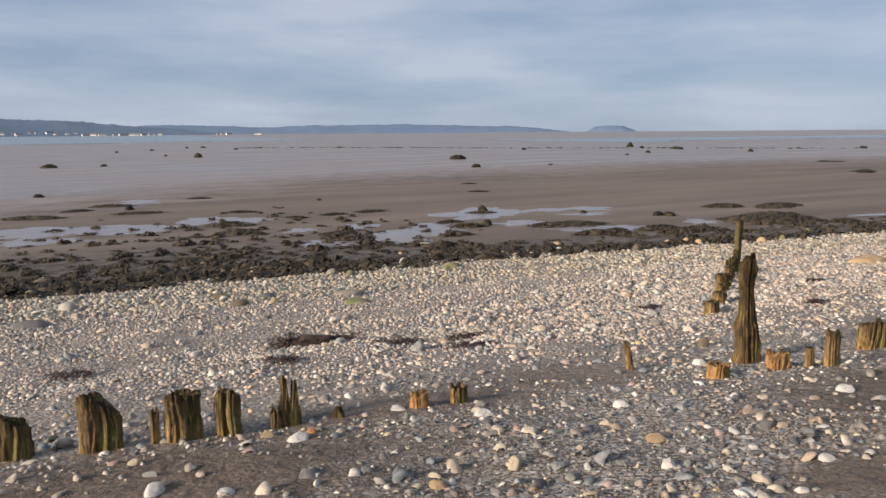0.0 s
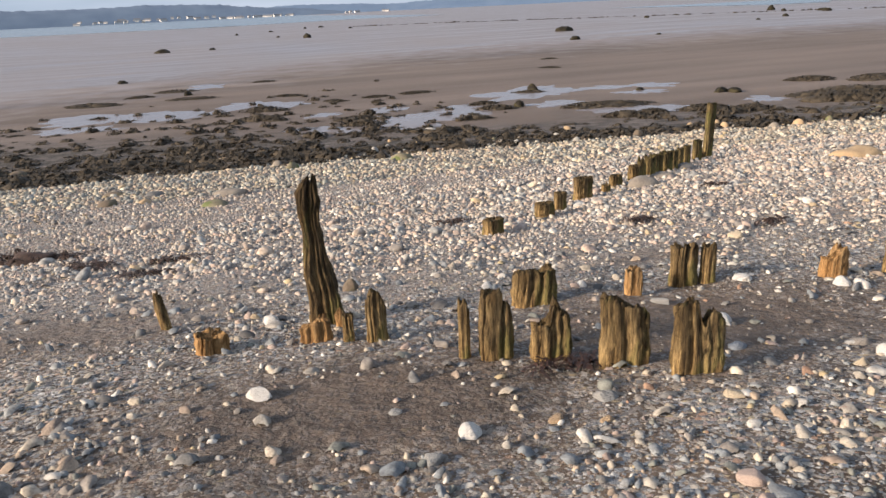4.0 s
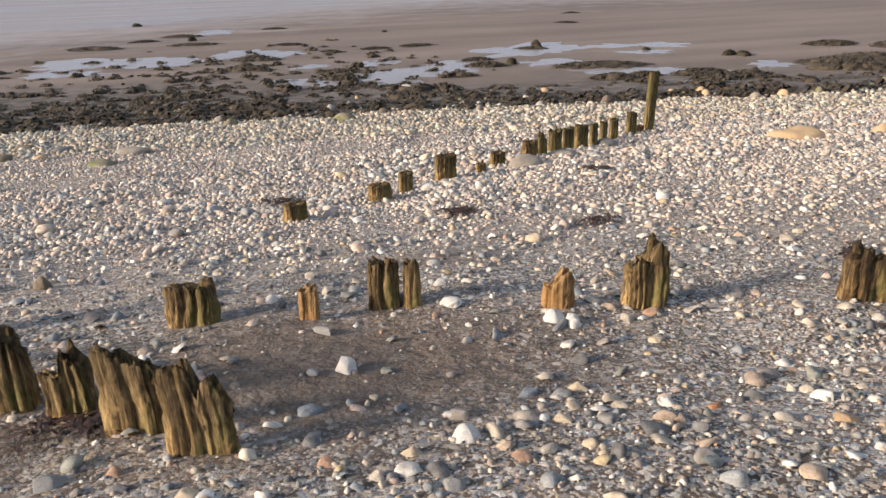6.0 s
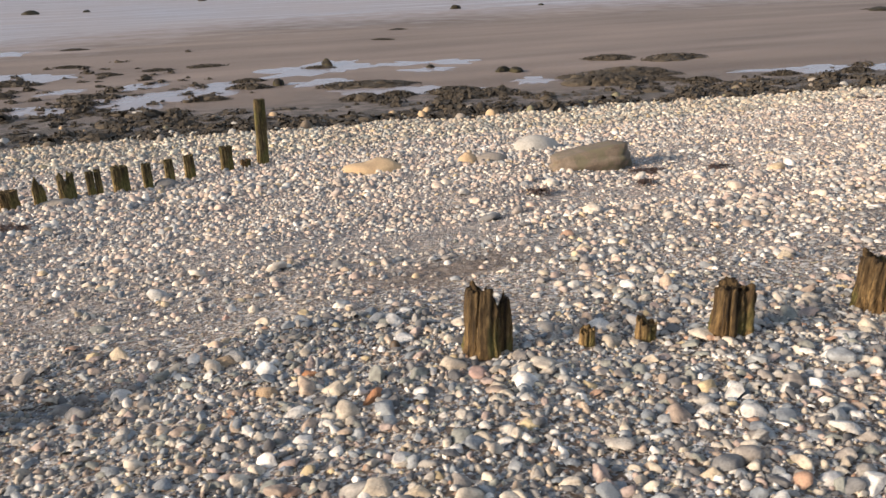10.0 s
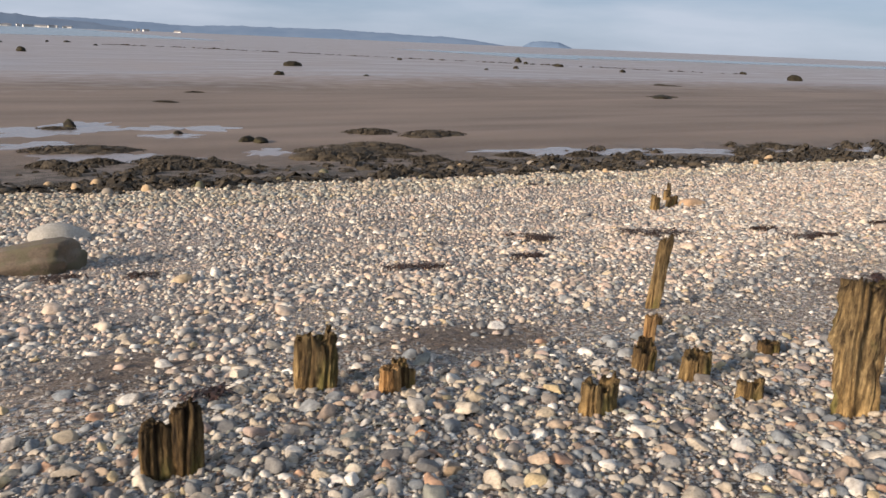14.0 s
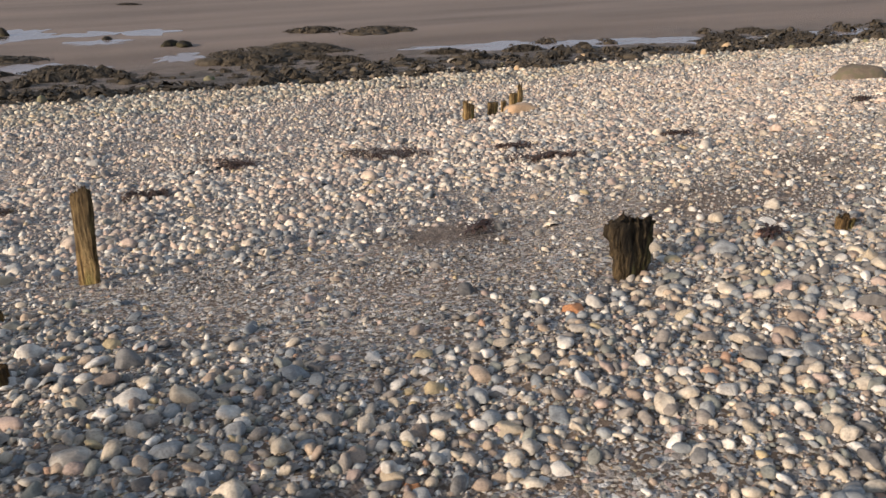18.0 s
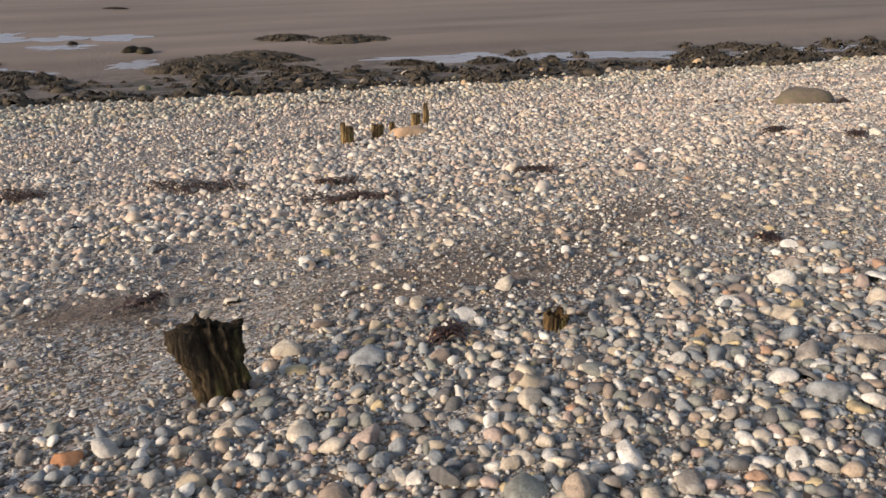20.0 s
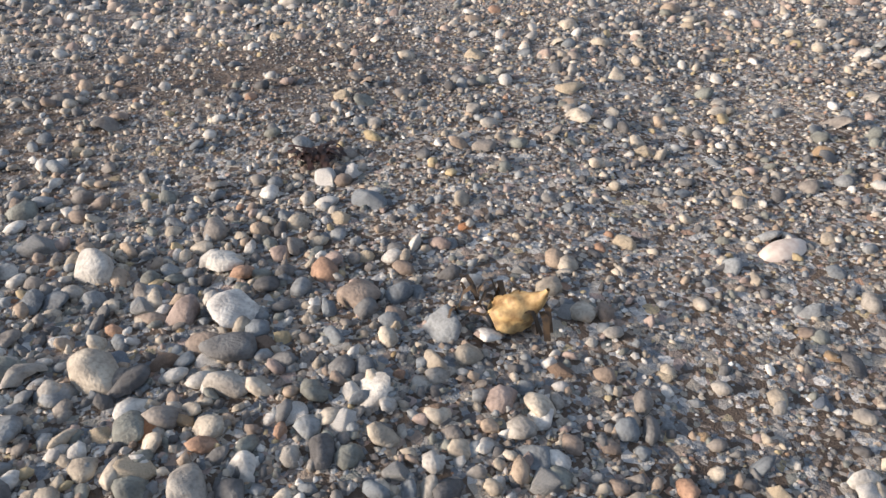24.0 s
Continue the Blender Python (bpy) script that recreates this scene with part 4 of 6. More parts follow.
# ---- timber stumps ----
def stump(x, y, h, w, top="jagged", thick=0.6, yaw=23, lean=(0, 0), mat=None, label="", seed=0, waist=0.0, flare=0.0, group="old timber stumps", name="timber_stump", deep=0.12, outline=(), crest=(), splits=(), post=None):
    """One weathered stake of upright ribs and clefts, its rim splintered, its heart rotted lower.
    outline: rows (height share, width in metres, shift in metres); crest: (place across, -1 to 1, height share);
    splits: places across of deep clefts in the landward face; post: the stump that this piece is part of."""
    rs = np.random.RandomState(seed + 500)
    n, rings = 96, 16
    a = np.linspace(0, 2 * math.pi, n, endpoint=False)
    ex = 0.62
    cx, cy = np.sign(np.cos(a)) * np.abs(np.cos(a)) ** ex, np.sign(np.sin(a)) * np.abs(np.sin(a)) ** ex
    count = int(np.clip(w * 90, 8, 20))
    bound = np.sort((np.arange(count) + rs.uniform(-0.35, 0.35, count)) * 2 * math.pi / count) % (2 * math.pi)
    rib = np.searchsorted(np.sort(bound), a) % count
    step, out = rs.normal(size=count), rs.normal(size=count) * 0.035
    cleft, groove = np.zeros(n), 1 + out[rib] + 0.018 * rs.normal(size=n) + 0.05 * np.sin(3 * a + rs.uniform(0, 6))
    for c in bound:
        wd, dp = rs.uniform(0.03, 0.065), rs.uniform(0.0, 1.0) ** 1.3
        cleft = np.maximum(cleft, dp * np.exp(-(((a - c + math.pi) % (2 * math.pi) - math.pi) / wd) ** 2))
    for c in splits:
        c = 2 * math.pi - math.acos(math.copysign(abs(c) ** (1 / ex), c))
        cleft = np.maximum(cleft, 1.3 * np.exp(-(((a - c + math.pi) % (2 * math.pi) - math.pi) / 0.075) ** 2))
    ragged = 0.01 if top == "flat" else 0.016 if crest else 0.026
    line = np.array(crest or ((-1, 1), (1, 1)))

    def shape(px, py):
        if crest:
            return h * np.interp(px + 0.04 * np.sin(9 * py + seed), line[:, 0], line[:, 1]) + min(h, 0.4) * (0.045 * np.sin(5 * py + 3 * px + seed) - 0.03 * py)
        z = 0 * px + h * 0.97 + (0 if top == "flat" or outline else min(h, 0.4)) * (0.05 * np.sin(4.3 * px + seed) + 0.045 * np.sin(7.1 * px - 5 * py + 2 * seed) + 0.035 * np.sin(9 * py + 3 * seed))
        if top == "notch":
            z = z - h * 0.3 * np.exp(-((px - 0.12) / 0.17) ** 2)
        elif top == "slant":
            z = z - h * 0.2 * np.clip(px + 0.4, 0, 1.4)
        elif top == "slant_left":
            z = z - h * 0.26 * np.clip(0.4 - px, 0, 1.4)
        elif top == "point":
            z = z - h * 0.45 * np.abs(px + 0.2) ** 1.3
        elif top == "step":
            z = z - h * 0.42 * (px < 0.05)
        elif top == "hollow":
            z = z - h * 0.5 * np.exp(-((px - 0.05) ** 2 + (py + 0.25) ** 2) / 0.2)
        elif top == "crown":
            z = z - h * 0.3 * np.exp(-(px ** 2 + py ** 2) / 0.22) - h * 0.12 * np.maximum(0, np.sin(6 * px + 1))
        return z

    size = max(h, 0.2) if h < 0.5 else 0.45
    zt = np.maximum(shape(cx, cy) + size * ragged * step[rib] * 1.3 - size * (0.05 if crest else 0.09) * cleft + size * 0.006 * rs.normal(size=n), 0.2 * h)
    verts, tris = [], []
    for k in range(rings):
        q = k / (rings - 1)
        z = -deep + (zt + deep) * q
        lift = z / h
        if outline:
            rows = np.array(outline)
            wide = np.interp(lift, rows[:, 0], rows[:, 1]) / 2 * (1 + 0.07 * np.sin(19 * lift + 3 * a + seed) + 0.05 * np.sin(37 * lift - 2 * a))
            shift = np.interp(lift, rows[:, 0], rows[:, 2])
        else:
            wide = (1 + flare * (1 - q) ** 2 - waist * math.exp(-((q - 0.5) / 0.22) ** 2) - 0.05 * q) * w / 2
            shift = lean[0] * q
        turn = 0.1 * math.sin(4.2 * q + seed)
        cut = np.interp((a + turn) % (2 * math.pi), a, cleft, period=2 * math.pi)
        body = np.interp((a + turn) % (2 * math.pi), a, groove, period=2 * math.pi)
        g = body - (0.34 + 0.3 * q * (0.6 + 0.4 * np.sin(2 * a + 5 * q + seed))) * cut + 0.035 * np.sin(11 * q + 2 * a + seed) + 0.02 * np.sin(23 * q - 5 * a + 2 * seed) + 0.016 * rs.normal(size=n)
        verts += list(zip(cx * g * wide + shift, cy * g * wide * thick + lean[1] * q, z))
    end_w, end_x = (np.array(wide), np.array(shift)) if outline else (0.95 * w / 2, lean[0])
    for q, fall in ((0.78, 0.045), (0.55, 0.09), (0.28, 0.11)):
        px, py = cx * q, cy * q
        zz = np.maximum(np.minimum(shape(px, py), 0.4 * h + 0.6 * zt) - size * fall * (0.35 if top == "flat" else 0.25 if outline else 1.0) + size * (0.012 if outline else 0.035) * rs.normal(size=n), 0.15 * h)
        verts += list(zip(px * groove * end_w + end_x, py * groove * end_w * thick + lean[1], zz))
    verts.append((float(np.mean(end_x)), lean[1], float(shape(np.array(0.0), np.array(0.0))) - size * 0.1))
    for k in range(rings + 2):
        o, p = k * n, (k + 1) * n
        for i in range(n):
            j = (i + 1) % n
            tris += [(o + i, o + j, p + j), (o + i, p + j, p + i)]
    o = (rings + 2) * n
    tris += [(o + i, o + (i + 1) % n, len(verts) - 1) for i in range(n)]
    me = fast_mesh(name, verts, tris, mat or M_WOOD)
    at = pose(x, y, ground_z(x, y), 0, 0, yaw)
    if post:
        ob = tagged(new(name, me), label)
        ob.parent = post
        ob.matrix_basis = post.matrix_basis.inverted() @ at
        return ob
    ob = tagged(new(name, me), label or "weathered timber stump with splintered top in the shingle", "post", group)
    ob.matrix_basis = at
    return ob


# the row along the upper beach
stump(-3.69, 4.47, 0.32, 0.25, "slant", 0.6, 15, seed=1, crest=((-1, 0.93), (-0.5, 1), (-0.2, 0.97), (0.3, 0.85), (0.8, 0.7), (1, 0.5)), splits=(0.2,))
stump(-3.13, 4.57, 0.42, 0.29, "slant", 0.6, 20, seed=2, crest=((-1, 0.88), (-0.55, 1), (0, 0.92), (0.5, 0.77), (0.8, 0.64), (1, 0.55)), splits=(-0.1, 0.55), waist=0.08, label="broad weathered stump with a slanting split top")
stump(-2.58, 4.67, 0.36, 0.25, "crown", 0.7, 25, seed=3, crest=((-1, 0.85), (-0.7, 0.97), (-0.5, 1), (0, 0.94), (0.5, 0.97), (1, 0.88)), splits=(-0.5, 0.6))
stump(-2.77, 4.64, 0.24, 0.06, "jagged", 0.9, 25, seed=4, label="thin upright timber sliver beside a stump")
stump(-2.29, 4.76, 0.35, 0.18, "crown", 0.8, 10, seed=5, crest=((-1, 0.85), (-0.6, 0.97), (0, 1), (0.5, 0.95), (1, 0.8)), splits=(0.05,))
stump(-1.89, 4.97, 0.39, 0.18, "notch", 0.7, 20, seed=6, crest=((-1, 0.3), (-0.75, 0.5), (-0.6, 1), (-0.3, 1), (-0.1, 0.5), (0.2, 0.5), (0.3, 0.95), (0.55, 0.9), (0.7, 0.4), (1, 0.3)), label="narrow split stake with two prongs")
stump(-1.97, 4.87, 0.17, 0.08, "point", 0.8, 30, seed=7)
stump(-1.53, 5.01, 0.09, 0.09, "point", 0.8, 0, seed=8, mat=M_WOOD_DARK)
stump(-0.92, 5.15, 0.14, 0.14, "crown", 0.8, 20, seed=9, crest=((-1, 0.7), (-0.8, 1), (-0.5, 0.75), (-0.1, 0.8), (0.4, 0.85), (0.8, 0.95), (1, 0.6)), mat=M_WOOD_GOLD, label="low broken stump with golden splinters")
stump(-0.62, 5.27, 0.15, 0.14, "crown", 0.8, 40, seed=10)
stump(0.99, 6.18, 0.30, 0.07, "point", 0.8, 10, lean=(-0.05, 0.02), seed=11, label="thin pointed stake leaning in dark sand")
stump(1.58, 5.69, 0.12, 0.19, "jagged", 0.9, 50, seed=12, mat=M_WOOD_GOLD, flare=0.2, label="low rounded knot of splintered timber")
tall_post = stump(2.09, 6.33, 1.05, 0.17, "jagged", 0.7, 17, seed=13, mat=M_WOOD_DARK, label="tall dark rotten post with a forked top", crest=((-1, 0.93), (-0.5, 0.97), (-0.1, 0.9), (0.2, 0.92), (0.5, 1), (1, 0.96)), splits=(-0.1, 0.45),
      outline=((0, 0.237, 0), (0.05, 0.22, -0.006), (0.23, 0.199, -0.01), (0.34, 0.205, -0.033), (0.42, 0.162, -0.039), (0.6, 0.119, -0.039), (0.72, 0.119, -0.061), (0.82, 0.162, -0.048), (0.885, 0.143, -0.053), (0.95, 0.081, -0.026), (1, 0.048, -0.015)))
stump(1.93, 6.31, 1.06, 0.055, "point", 0.8, 10, seed=113, post=tall_post, name="splinter", mat=M_WOOD_DARK, label="split splinter standing at the tall post",
      outline=((0, 0.05, 0.1), (0.5, 0.05, 0.115), (0.8, 0.06, 0.133), (1, 0.025, 0.16)))
stump(2.17, 5.88, 0.17, 0.20, "slant_left", 0.6, 15, seed=14, crest=((-1, 0.55), (-0.2, 0.72), (0.3, 0.85), (0.7, 1), (1, 0.7)), mat=M_WOOD_GOLD, label="low golden broken plank end")
stump(2.26, 6.2, 0.14, 0.09, "point", 0.8, 30, lean=(-0.02, 0), seed=15, mat=M_WOOD_GOLD)
stump(2.41, 5.82, 0.18, 0.065, "flat", 0.9, 15, seed=16)
stump(2.59, 5.81, 0.33, 0.12, "point", 0.8, 20, seed=17, crest=((-1, 0.75), (-0.3, 1), (0.3, 0.97), (0.8, 0.8), (1, 0.6)), flare=0.1)
stump(3.16, 5.54, 0.35, 0.065, "slant", 0.9, 15, seed=18, crest=((-1, 0.95), (0, 1), (0.6, 0.9), (1, 0.75)))
stump(3.33, 5.55, 0.39, 0.175, "jagged", 0.75, 20, seed=19, crest=((-1, 0.85), (-0.6, 0.98), (0.1, 1), (0.6, 0.87), (1, 0.65)), splits=(0.45,), waist=-0.1, label="bulging weathered stump with ragged top")
stump(3.47, 6.72, 0.28, 0.31, "notch", 0.45, 12, seed=20, crest=((-1, 0.8), (-0.5, 0.93), (0.1, 0.92), (0.2, 0.84), (0.42, 0.88), (0.6, 1), (0.85, 0.95), (1, 0.85)), splits=(0.3,), label="wide stump split by a deep notch")
stump(3.63, 5.55, 0.36, 0.22, "step", 0.5, 15, seed=21, crest=((-1, 0.5), (-0.8, 0.58), (-0.1, 0.55), (0, 0.9), (0.15, 1), (0.35, 0.9), (0.5, 0.75), (0.85, 0.68), (1, 0.55)), splits=(0, 0.5), label="stepped stump with one tall splinter")
stump(4.01, 5.48, 0.39, 0.26, "slant", 0.3, 15, seed=22, crest=((-1, 1), (-0.8, 1), (-0.3, 0.93), (0.3, 0.86), (0.75, 0.8), (1, 0.6)), splits=(-0.2, 0.7), label="broad deeply grooved stump with slanting top")
stump(4.35, 5.39, 0.39, 0.27, "step", 0.32, 12, seed=223, crest=((-1, 0.9), (-0.6, 1), (-0.2, 0.97), (0, 0.78), (0.15, 0.64), (0.3, 0.8), (0.5, 0.85), (0.8, 0.75), (1, 0.5)), splits=(0.12, -0.5), label="broad grooved stump with a hollowed dark cleft")
stump(4.52, 7.14, 0.31, 0.19, "jagged", 0.7, 20, seed=24, crest=((-1, 0.97), (0.4, 1), (1, 0.95)), splits=(0.1,), flare=0.1)
stump(4.69, 7.17, 0.30, 0.10, "jagged", 0.9, 20, seed=25, crest=((-1, 0.9), (0, 1), (0.6, 0.96), (1, 0.8)), flare=0.15)
stump(4.15, 6.87, 0.20, 0.12, "jagged", 0.8, 20, seed=26, mat=M_WOOD_GOLD)
stump(5.56, 7.25, 0.24, 0.19, "slant_left", 0.6, 15, seed=27, crest=((-1, 0.55), (-0.4, 0.62), (0, 0.85), (0.4, 1), (0.8, 0.85), (1, 0.7)), mat=M_WOOD_GOLD, label="low pale stump with a slanting mossy top")
stump(6.05, 7.38, 0.42, 0.26, "slant_left", 0.6, 20, seed=28, crest=((-1, 0.5), (-0.8, 0.66), (-0.1, 0.72), (0.05, 0.76), (0.18, 0.98), (0.45, 1), (0.75, 0.85), (1, 0.72)), splits=(0.05,), label="broad stump rising to one splintered side")
crowned_stump = stump(7.28, 7.60, 0.34, 0.30, "step", 0.5, 12, seed=29, crest=((-1, 0.7), (-0.8, 0.72), (-0.68, 0.95), (-0.4, 1), (-0.15, 0.8), (0.1, 0.8), (0.25, 0.93), (0.42, 0.72), (0.7, 0.72), (1, 0.65)), splits=(-0.7, 0.22), mat=M_WOOD_DARK, label="split stump with a broken crown")
stump(7.42, 7.58, 0.22, 0.1, "slant_left", 0.7, 12, seed=129, post=crowned_stump, name="side_lobe", label="low golden side lobe")
waisted_post = stump(8.20, 7.96, 0.77, 0.23, "jagged", 0.85, 18, seed=30, mat=M_WOOD_DARK, label="waisted dark post with a bulging eroded head", crest=((-1, 0.95), (-0.5, 0.99), (0, 1), (0.5, 0.99), (1, 0.94)),
      outline=((0, 0.168, -0.005), (0.2, 0.155, 0.011), (0.3, 0.143, 0.024), (0.48, 0.123, 0.033), (0.65, 0.139, 0.034), (0.75, 0.155, 0.04), (0.82, 0.2, 0.044), (0.9, 0.205, 0.042), (0.96, 0.195, 0.04), (1, 0.165, 0.04)))
stump(8.09, 7.92, 0.25, 0.075, "slant", 1.3, 10, seed=130, post=waisted_post, name="flange", mat=M_WOOD_DARK, label="dark cupped flange at the foot of the post")
stump(8.305, 7.92, 0.29, 0.095, "point", 1.2, 0, seed=131, post=waisted_post, name="flange", mat=M_WOOD_DARK, label="pointed dark flange at the foot of the post")
flared_stump = stump(10.375, 8.52, 0.33, 0.155, "jagged", 0.8, 15, seed=31, crest=((-1, 0.9), (-0.5, 1), (0.4, 0.97), (0.6, 0.7), (1, 0.6)), mat=M_WOOD_DARK, flare=0.4, waist=0.06)
stump(10.47, 8.55, 0.30, 0.07, "point", 0.9, 15, seed=32, post=flared_stump, name="spike", label="thin pointed spike", mat=M_WOOD_DARK)
stump(10.84, 8.64, 0.08, 0.07, "jagged", 0.9, 15, seed=33)
stump(11.11, 8.71, 0.11, 0.09, "slant", 0.9, 15, seed=34)
stump(11.48, 8.69, 0.26, 0.18, "crown", 0.7, 15, seed=35, crest=((-1, 0.82), (-0.4, 0.97), (0.2, 1), (0.6, 0.9), (1, 0.72)), splits=(0, 0.4), mat=M_WOOD_DARK, flare=0.12, label="short mossy stump with an eroded top")
stump(12.31, 9.13, 0.3, 0.24, "hollow", 0.85, 20, seed=36, crest=((-1, 0.93), (-0.6, 1), (-0.3, 0.9), (0, 0.64), (0.3, 0.76), (0.5, 0.93), (0.65, 0.8), (1, 0.7)), mat=M_WOOD_DARK, flare=0.08, label="thick stump with a dark hollow in its top")
stump(14.32, 9.75, 0.25, 0.12, "slant", 0.6, 30, seed=37, crest=((-1, 0.8), (0, 1), (1, 0.75)), splits=(0,), mat=M_WOOD_DARK)
stump(14.42, 9.79, 0.28, 0.12, "flat", 0.7, 30, seed=38, crest=((-1, 0.87), (-0.2, 1), (0.6, 1), (1, 0.9)), splits=(-0.3, 0.4), mat=M_WOOD_DARK)
stump(14.82, 10.68, 0.31, 0.22, "notch", 0.6, 15, seed=39, crest=((-1, 0.85), (-0.6, 1), (-0.35, 0.95), (-0.1, 0.85), (0.2, 0.84), (0.48, 0.8), (0.58, 1), (0.85, 1), (1, 0.85)), splits=(0.45,), label="stump with two lobes and a notched top")
stump(15.19, 10.58, 0.13, 0.1, "flat", 0.8, 35, seed=40, mat=M_WOOD_GOLD, label="low orange sawn stump among cobbles")
stump(15.28, 10.63, 0.12, 0.07, "slant", 0.8, 15, seed=41)
stump(17.23, 12.47, 0.57, 0.11, "flat", 0.55, 10, lean=(0.06, -0.01), seed=42, crest=((-1, 0.93), (0, 1), (1, 0.98)), label="slim upright plank leaning slightly")
stump(16.81, 11.41, 0.20, 0.08, "flat", 0.35, 10, seed=43, mat=M_WOOD_GOLD, label="short golden plank end standing in pebbles")
stump(16.59, 10.91, 0.14, 0.12, "hollow", 0.9, 20, seed=44, mat=M_WOOD_DARK, label="low dark hollow stump among cobbles")
stump(16.72, 11.22, 0.11, 0.09, "slant", 0.8, 20, seed=45, mat=M_WOOD_DARK)
stump(16.81, 10.73, 0.15, 0.16, "crown", 0.7, 20, seed=46)
stump(16.94, 10.40, 0.11, 0.15, "notch", 0.4, 10, seed=47)
stump(16.14, 10.27, 0.16, 0.18, "notch", 0.5, 20, seed=48)
stump(15.24, 10.81, 0.09, 0.08, "jagged", 0.8, 20, seed=49)
stump(17.05, 11.87, 0.09, 0.06, "point", 0.8, 20, seed=50, mat=M_WOOD_DARK)
stump(17.44, 11.14, 0.075, 0.13, "flat", 0.7, 8, seed=77, mat=M_WOOD_DARK, label="low dark brown stub among cobbles")
stump(17.335, 10.16, 0.61, 0.275, "jagged", 0.45, -2, lean=(-0.02, 0.13), seed=51, crest=((-1, 0.98), (-0.5, 1), (-0.42, 0.95), (-0.08, 0.95), (0.02, 0.92), (0.12, 0.97), (0.6, 0.98), (1, 1)), splits=(-0.12, 0.2, 0.75), outline=((0, 0.195, 0.005), (0.4, 0.215, 0), (0.58, 0.24, -0.004), (0.66, 0.225, 0.004), (1, 0.225, 0.012)), label="tall broad grooved timber post with ragged top")
stump(17.615, 10.05, 0.37, 0.085, "flat", 0.8, 25, lean=(0.025, 0.08), seed=52, mat=M_WOOD_DARK, label="narrow dark square stake")
stump(17.755, 9.98, 0.43, 0.085, "flat", 0.85, 20, lean=(0.025, 0.1), seed=53, mat=M_WOOD_GREEN, label="narrow algae-green square stake")
stump(20.21, 12.09, 0.36, 0.27, "jagged", 0.42, 24, seed=54, crest=((-1, 0.86), (-0.6, 0.92), (-0.3, 0.9), (-0.24, 1), (-0.1, 1), (0, 0.92), (0.4, 0.95), (0.7, 0.8), (1, 0.82)), splits=(0.12, 0.55), mat=M_WOOD_BLACK, label="dark rotten stump with ragged head",
      outline=((0, 0.19, 0.03), (0.35, 0.21, 0.015), (0.7, 0.255, -0.012), (0.88, 0.265, -0.015), (1, 0.19, -0.015)))
stump(21.59, 12.53, 0.075, 0.11, "crown", 0.7, 20, seed=55, mat=M_WOOD_DARK, label="worn grooved stump almost buried in pebbles")

# the row down the beach
GR = "groyne stakes running down the beach"
for x, y, h, w, top, sd in ((2.88, 9.42, 0.18, 0.23, "flat", 60), (3.38, 10.46, 0.18, 0.24, "flat", 76), (3.55, 10.87, 0.23, 0.16, "flat", 61), (3.83, 11.59, 0.31, 0.26, "flat", 62), (4.15, 12.17, 0.13, 0.13, "crown", 63),
                            (4.3, 12.56, 0.19, 0.2, "flat", 64), (4.63, 13.32, 0.24, 0.22, "flat", 65)):
    stump(x, y, h, w, top, 0.7, 40, seed=sd, mat=M_WOOD, label="short stump in a line down the shingle", group=GR)
for x, y, h, w, top, sd in ((4.75, 13.71, 0.36, 0.15, "point", 66), (4.91, 14.02, 0.33, 0.2, "notch", 67), (5.04, 14.34, 0.32, 0.1, "flat", 68), (5.12, 14.4, 0.34, 0.08, "flat", 77), (5.24, 14.71, 0.35, 0.21, "flat", 69),
                            (5.42, 15.09, 0.38, 0.13, "flat", 70), (5.56, 15.47, 0.38, 0.13, "flat", 71), (5.72, 15.8, 0.37, 0.15, "flat", 72), (6.01, 16.51, 0.4, 0.19, "flat", 73)):
    stump(x, y, h, w, top, 0.7, 40, seed=sd, mat=M_WOOD_GREEN, label="green algae-grown stake in a line down the shingle", group=GR)
stump(6.16, 16.9, 0.12, 0.16, "jagged", 0.7, 40, seed=74, mat=M_WOOD_DARK, group=GR)
stump(6.32, 17.25, 1.08, 0.18, "flat", 0.7, 30, lean=(0.05, 0), seed=75, mat=M_WOOD_GREEN, flare=0.05, label="tall green-stained groyne post on the shingle", group=GR)
for x, y, h, w, top, sd in ((19.83, 19.22, 0.27, 0.17, "slant", 80), (20.2, 19.5, 0.19, 0.16, "flat", 81), (20.39, 19.72, 0.17, 0.08, "flat", 82), (20.68, 20.85, 0.2, 0.14, "flat", 83), (20.83, 21.15, 0.34, 0.1, "point", 84)):
    stump(x, y, h, w, top, 0.7, 30, seed=sd, mat=M_WOOD, label="small weathered stake low on the shingle", group="lower groyne stakes")

# ---- larger rocks on the shingle ----
boulder("boulder", 8.53, 15.6, 0.86, 0.55, 0.25, 20, M_TAN, "rounded tan sandstone boulder half sunk in shingle", 301, rough=0.26)
boulder("boulder", 9.82, 15.95, 0.28, 0.24, 0.16, 10, M_TAN, "small rounded tan stone beside a brown one", 316)
boulder("boulder", 10.16, 16.05, 0.48, 0.34, 0.15, 10, M_BUFF, "low brown boulder half sunk in shingle", 302)
boulder("boulder", 10.83, 17.2, 0.78, 0.55, 0.25, 24, M_GREY, "pale grey flat boulder behind a brown block", 303, rough=0.14)
boulder("boulder", 11.48, 14.9, 1.04, 0.5, 0.26, 14, M_BROWN, "long squared brown boulder on the shingle", 304, rough=0.3, boxy=0.5, sub=4, slope=0.3)
boulder("boulder", -2.72, 14.63, 0.6, 0.42, 0.12, 10, M_BUFF, "flat buff stone lying in the shingle", 305)
boulder("boulder", -5.55, 15.17, 0.56, 0.4, 0.13, 10, M_BROWN, "low brown stone near the weed line", 306)
boulder("boulder", -4.53, 14.95, 0.45, 0.35, 0.12, 40, M_DARK, "dark flat stone near the weed line", 307)
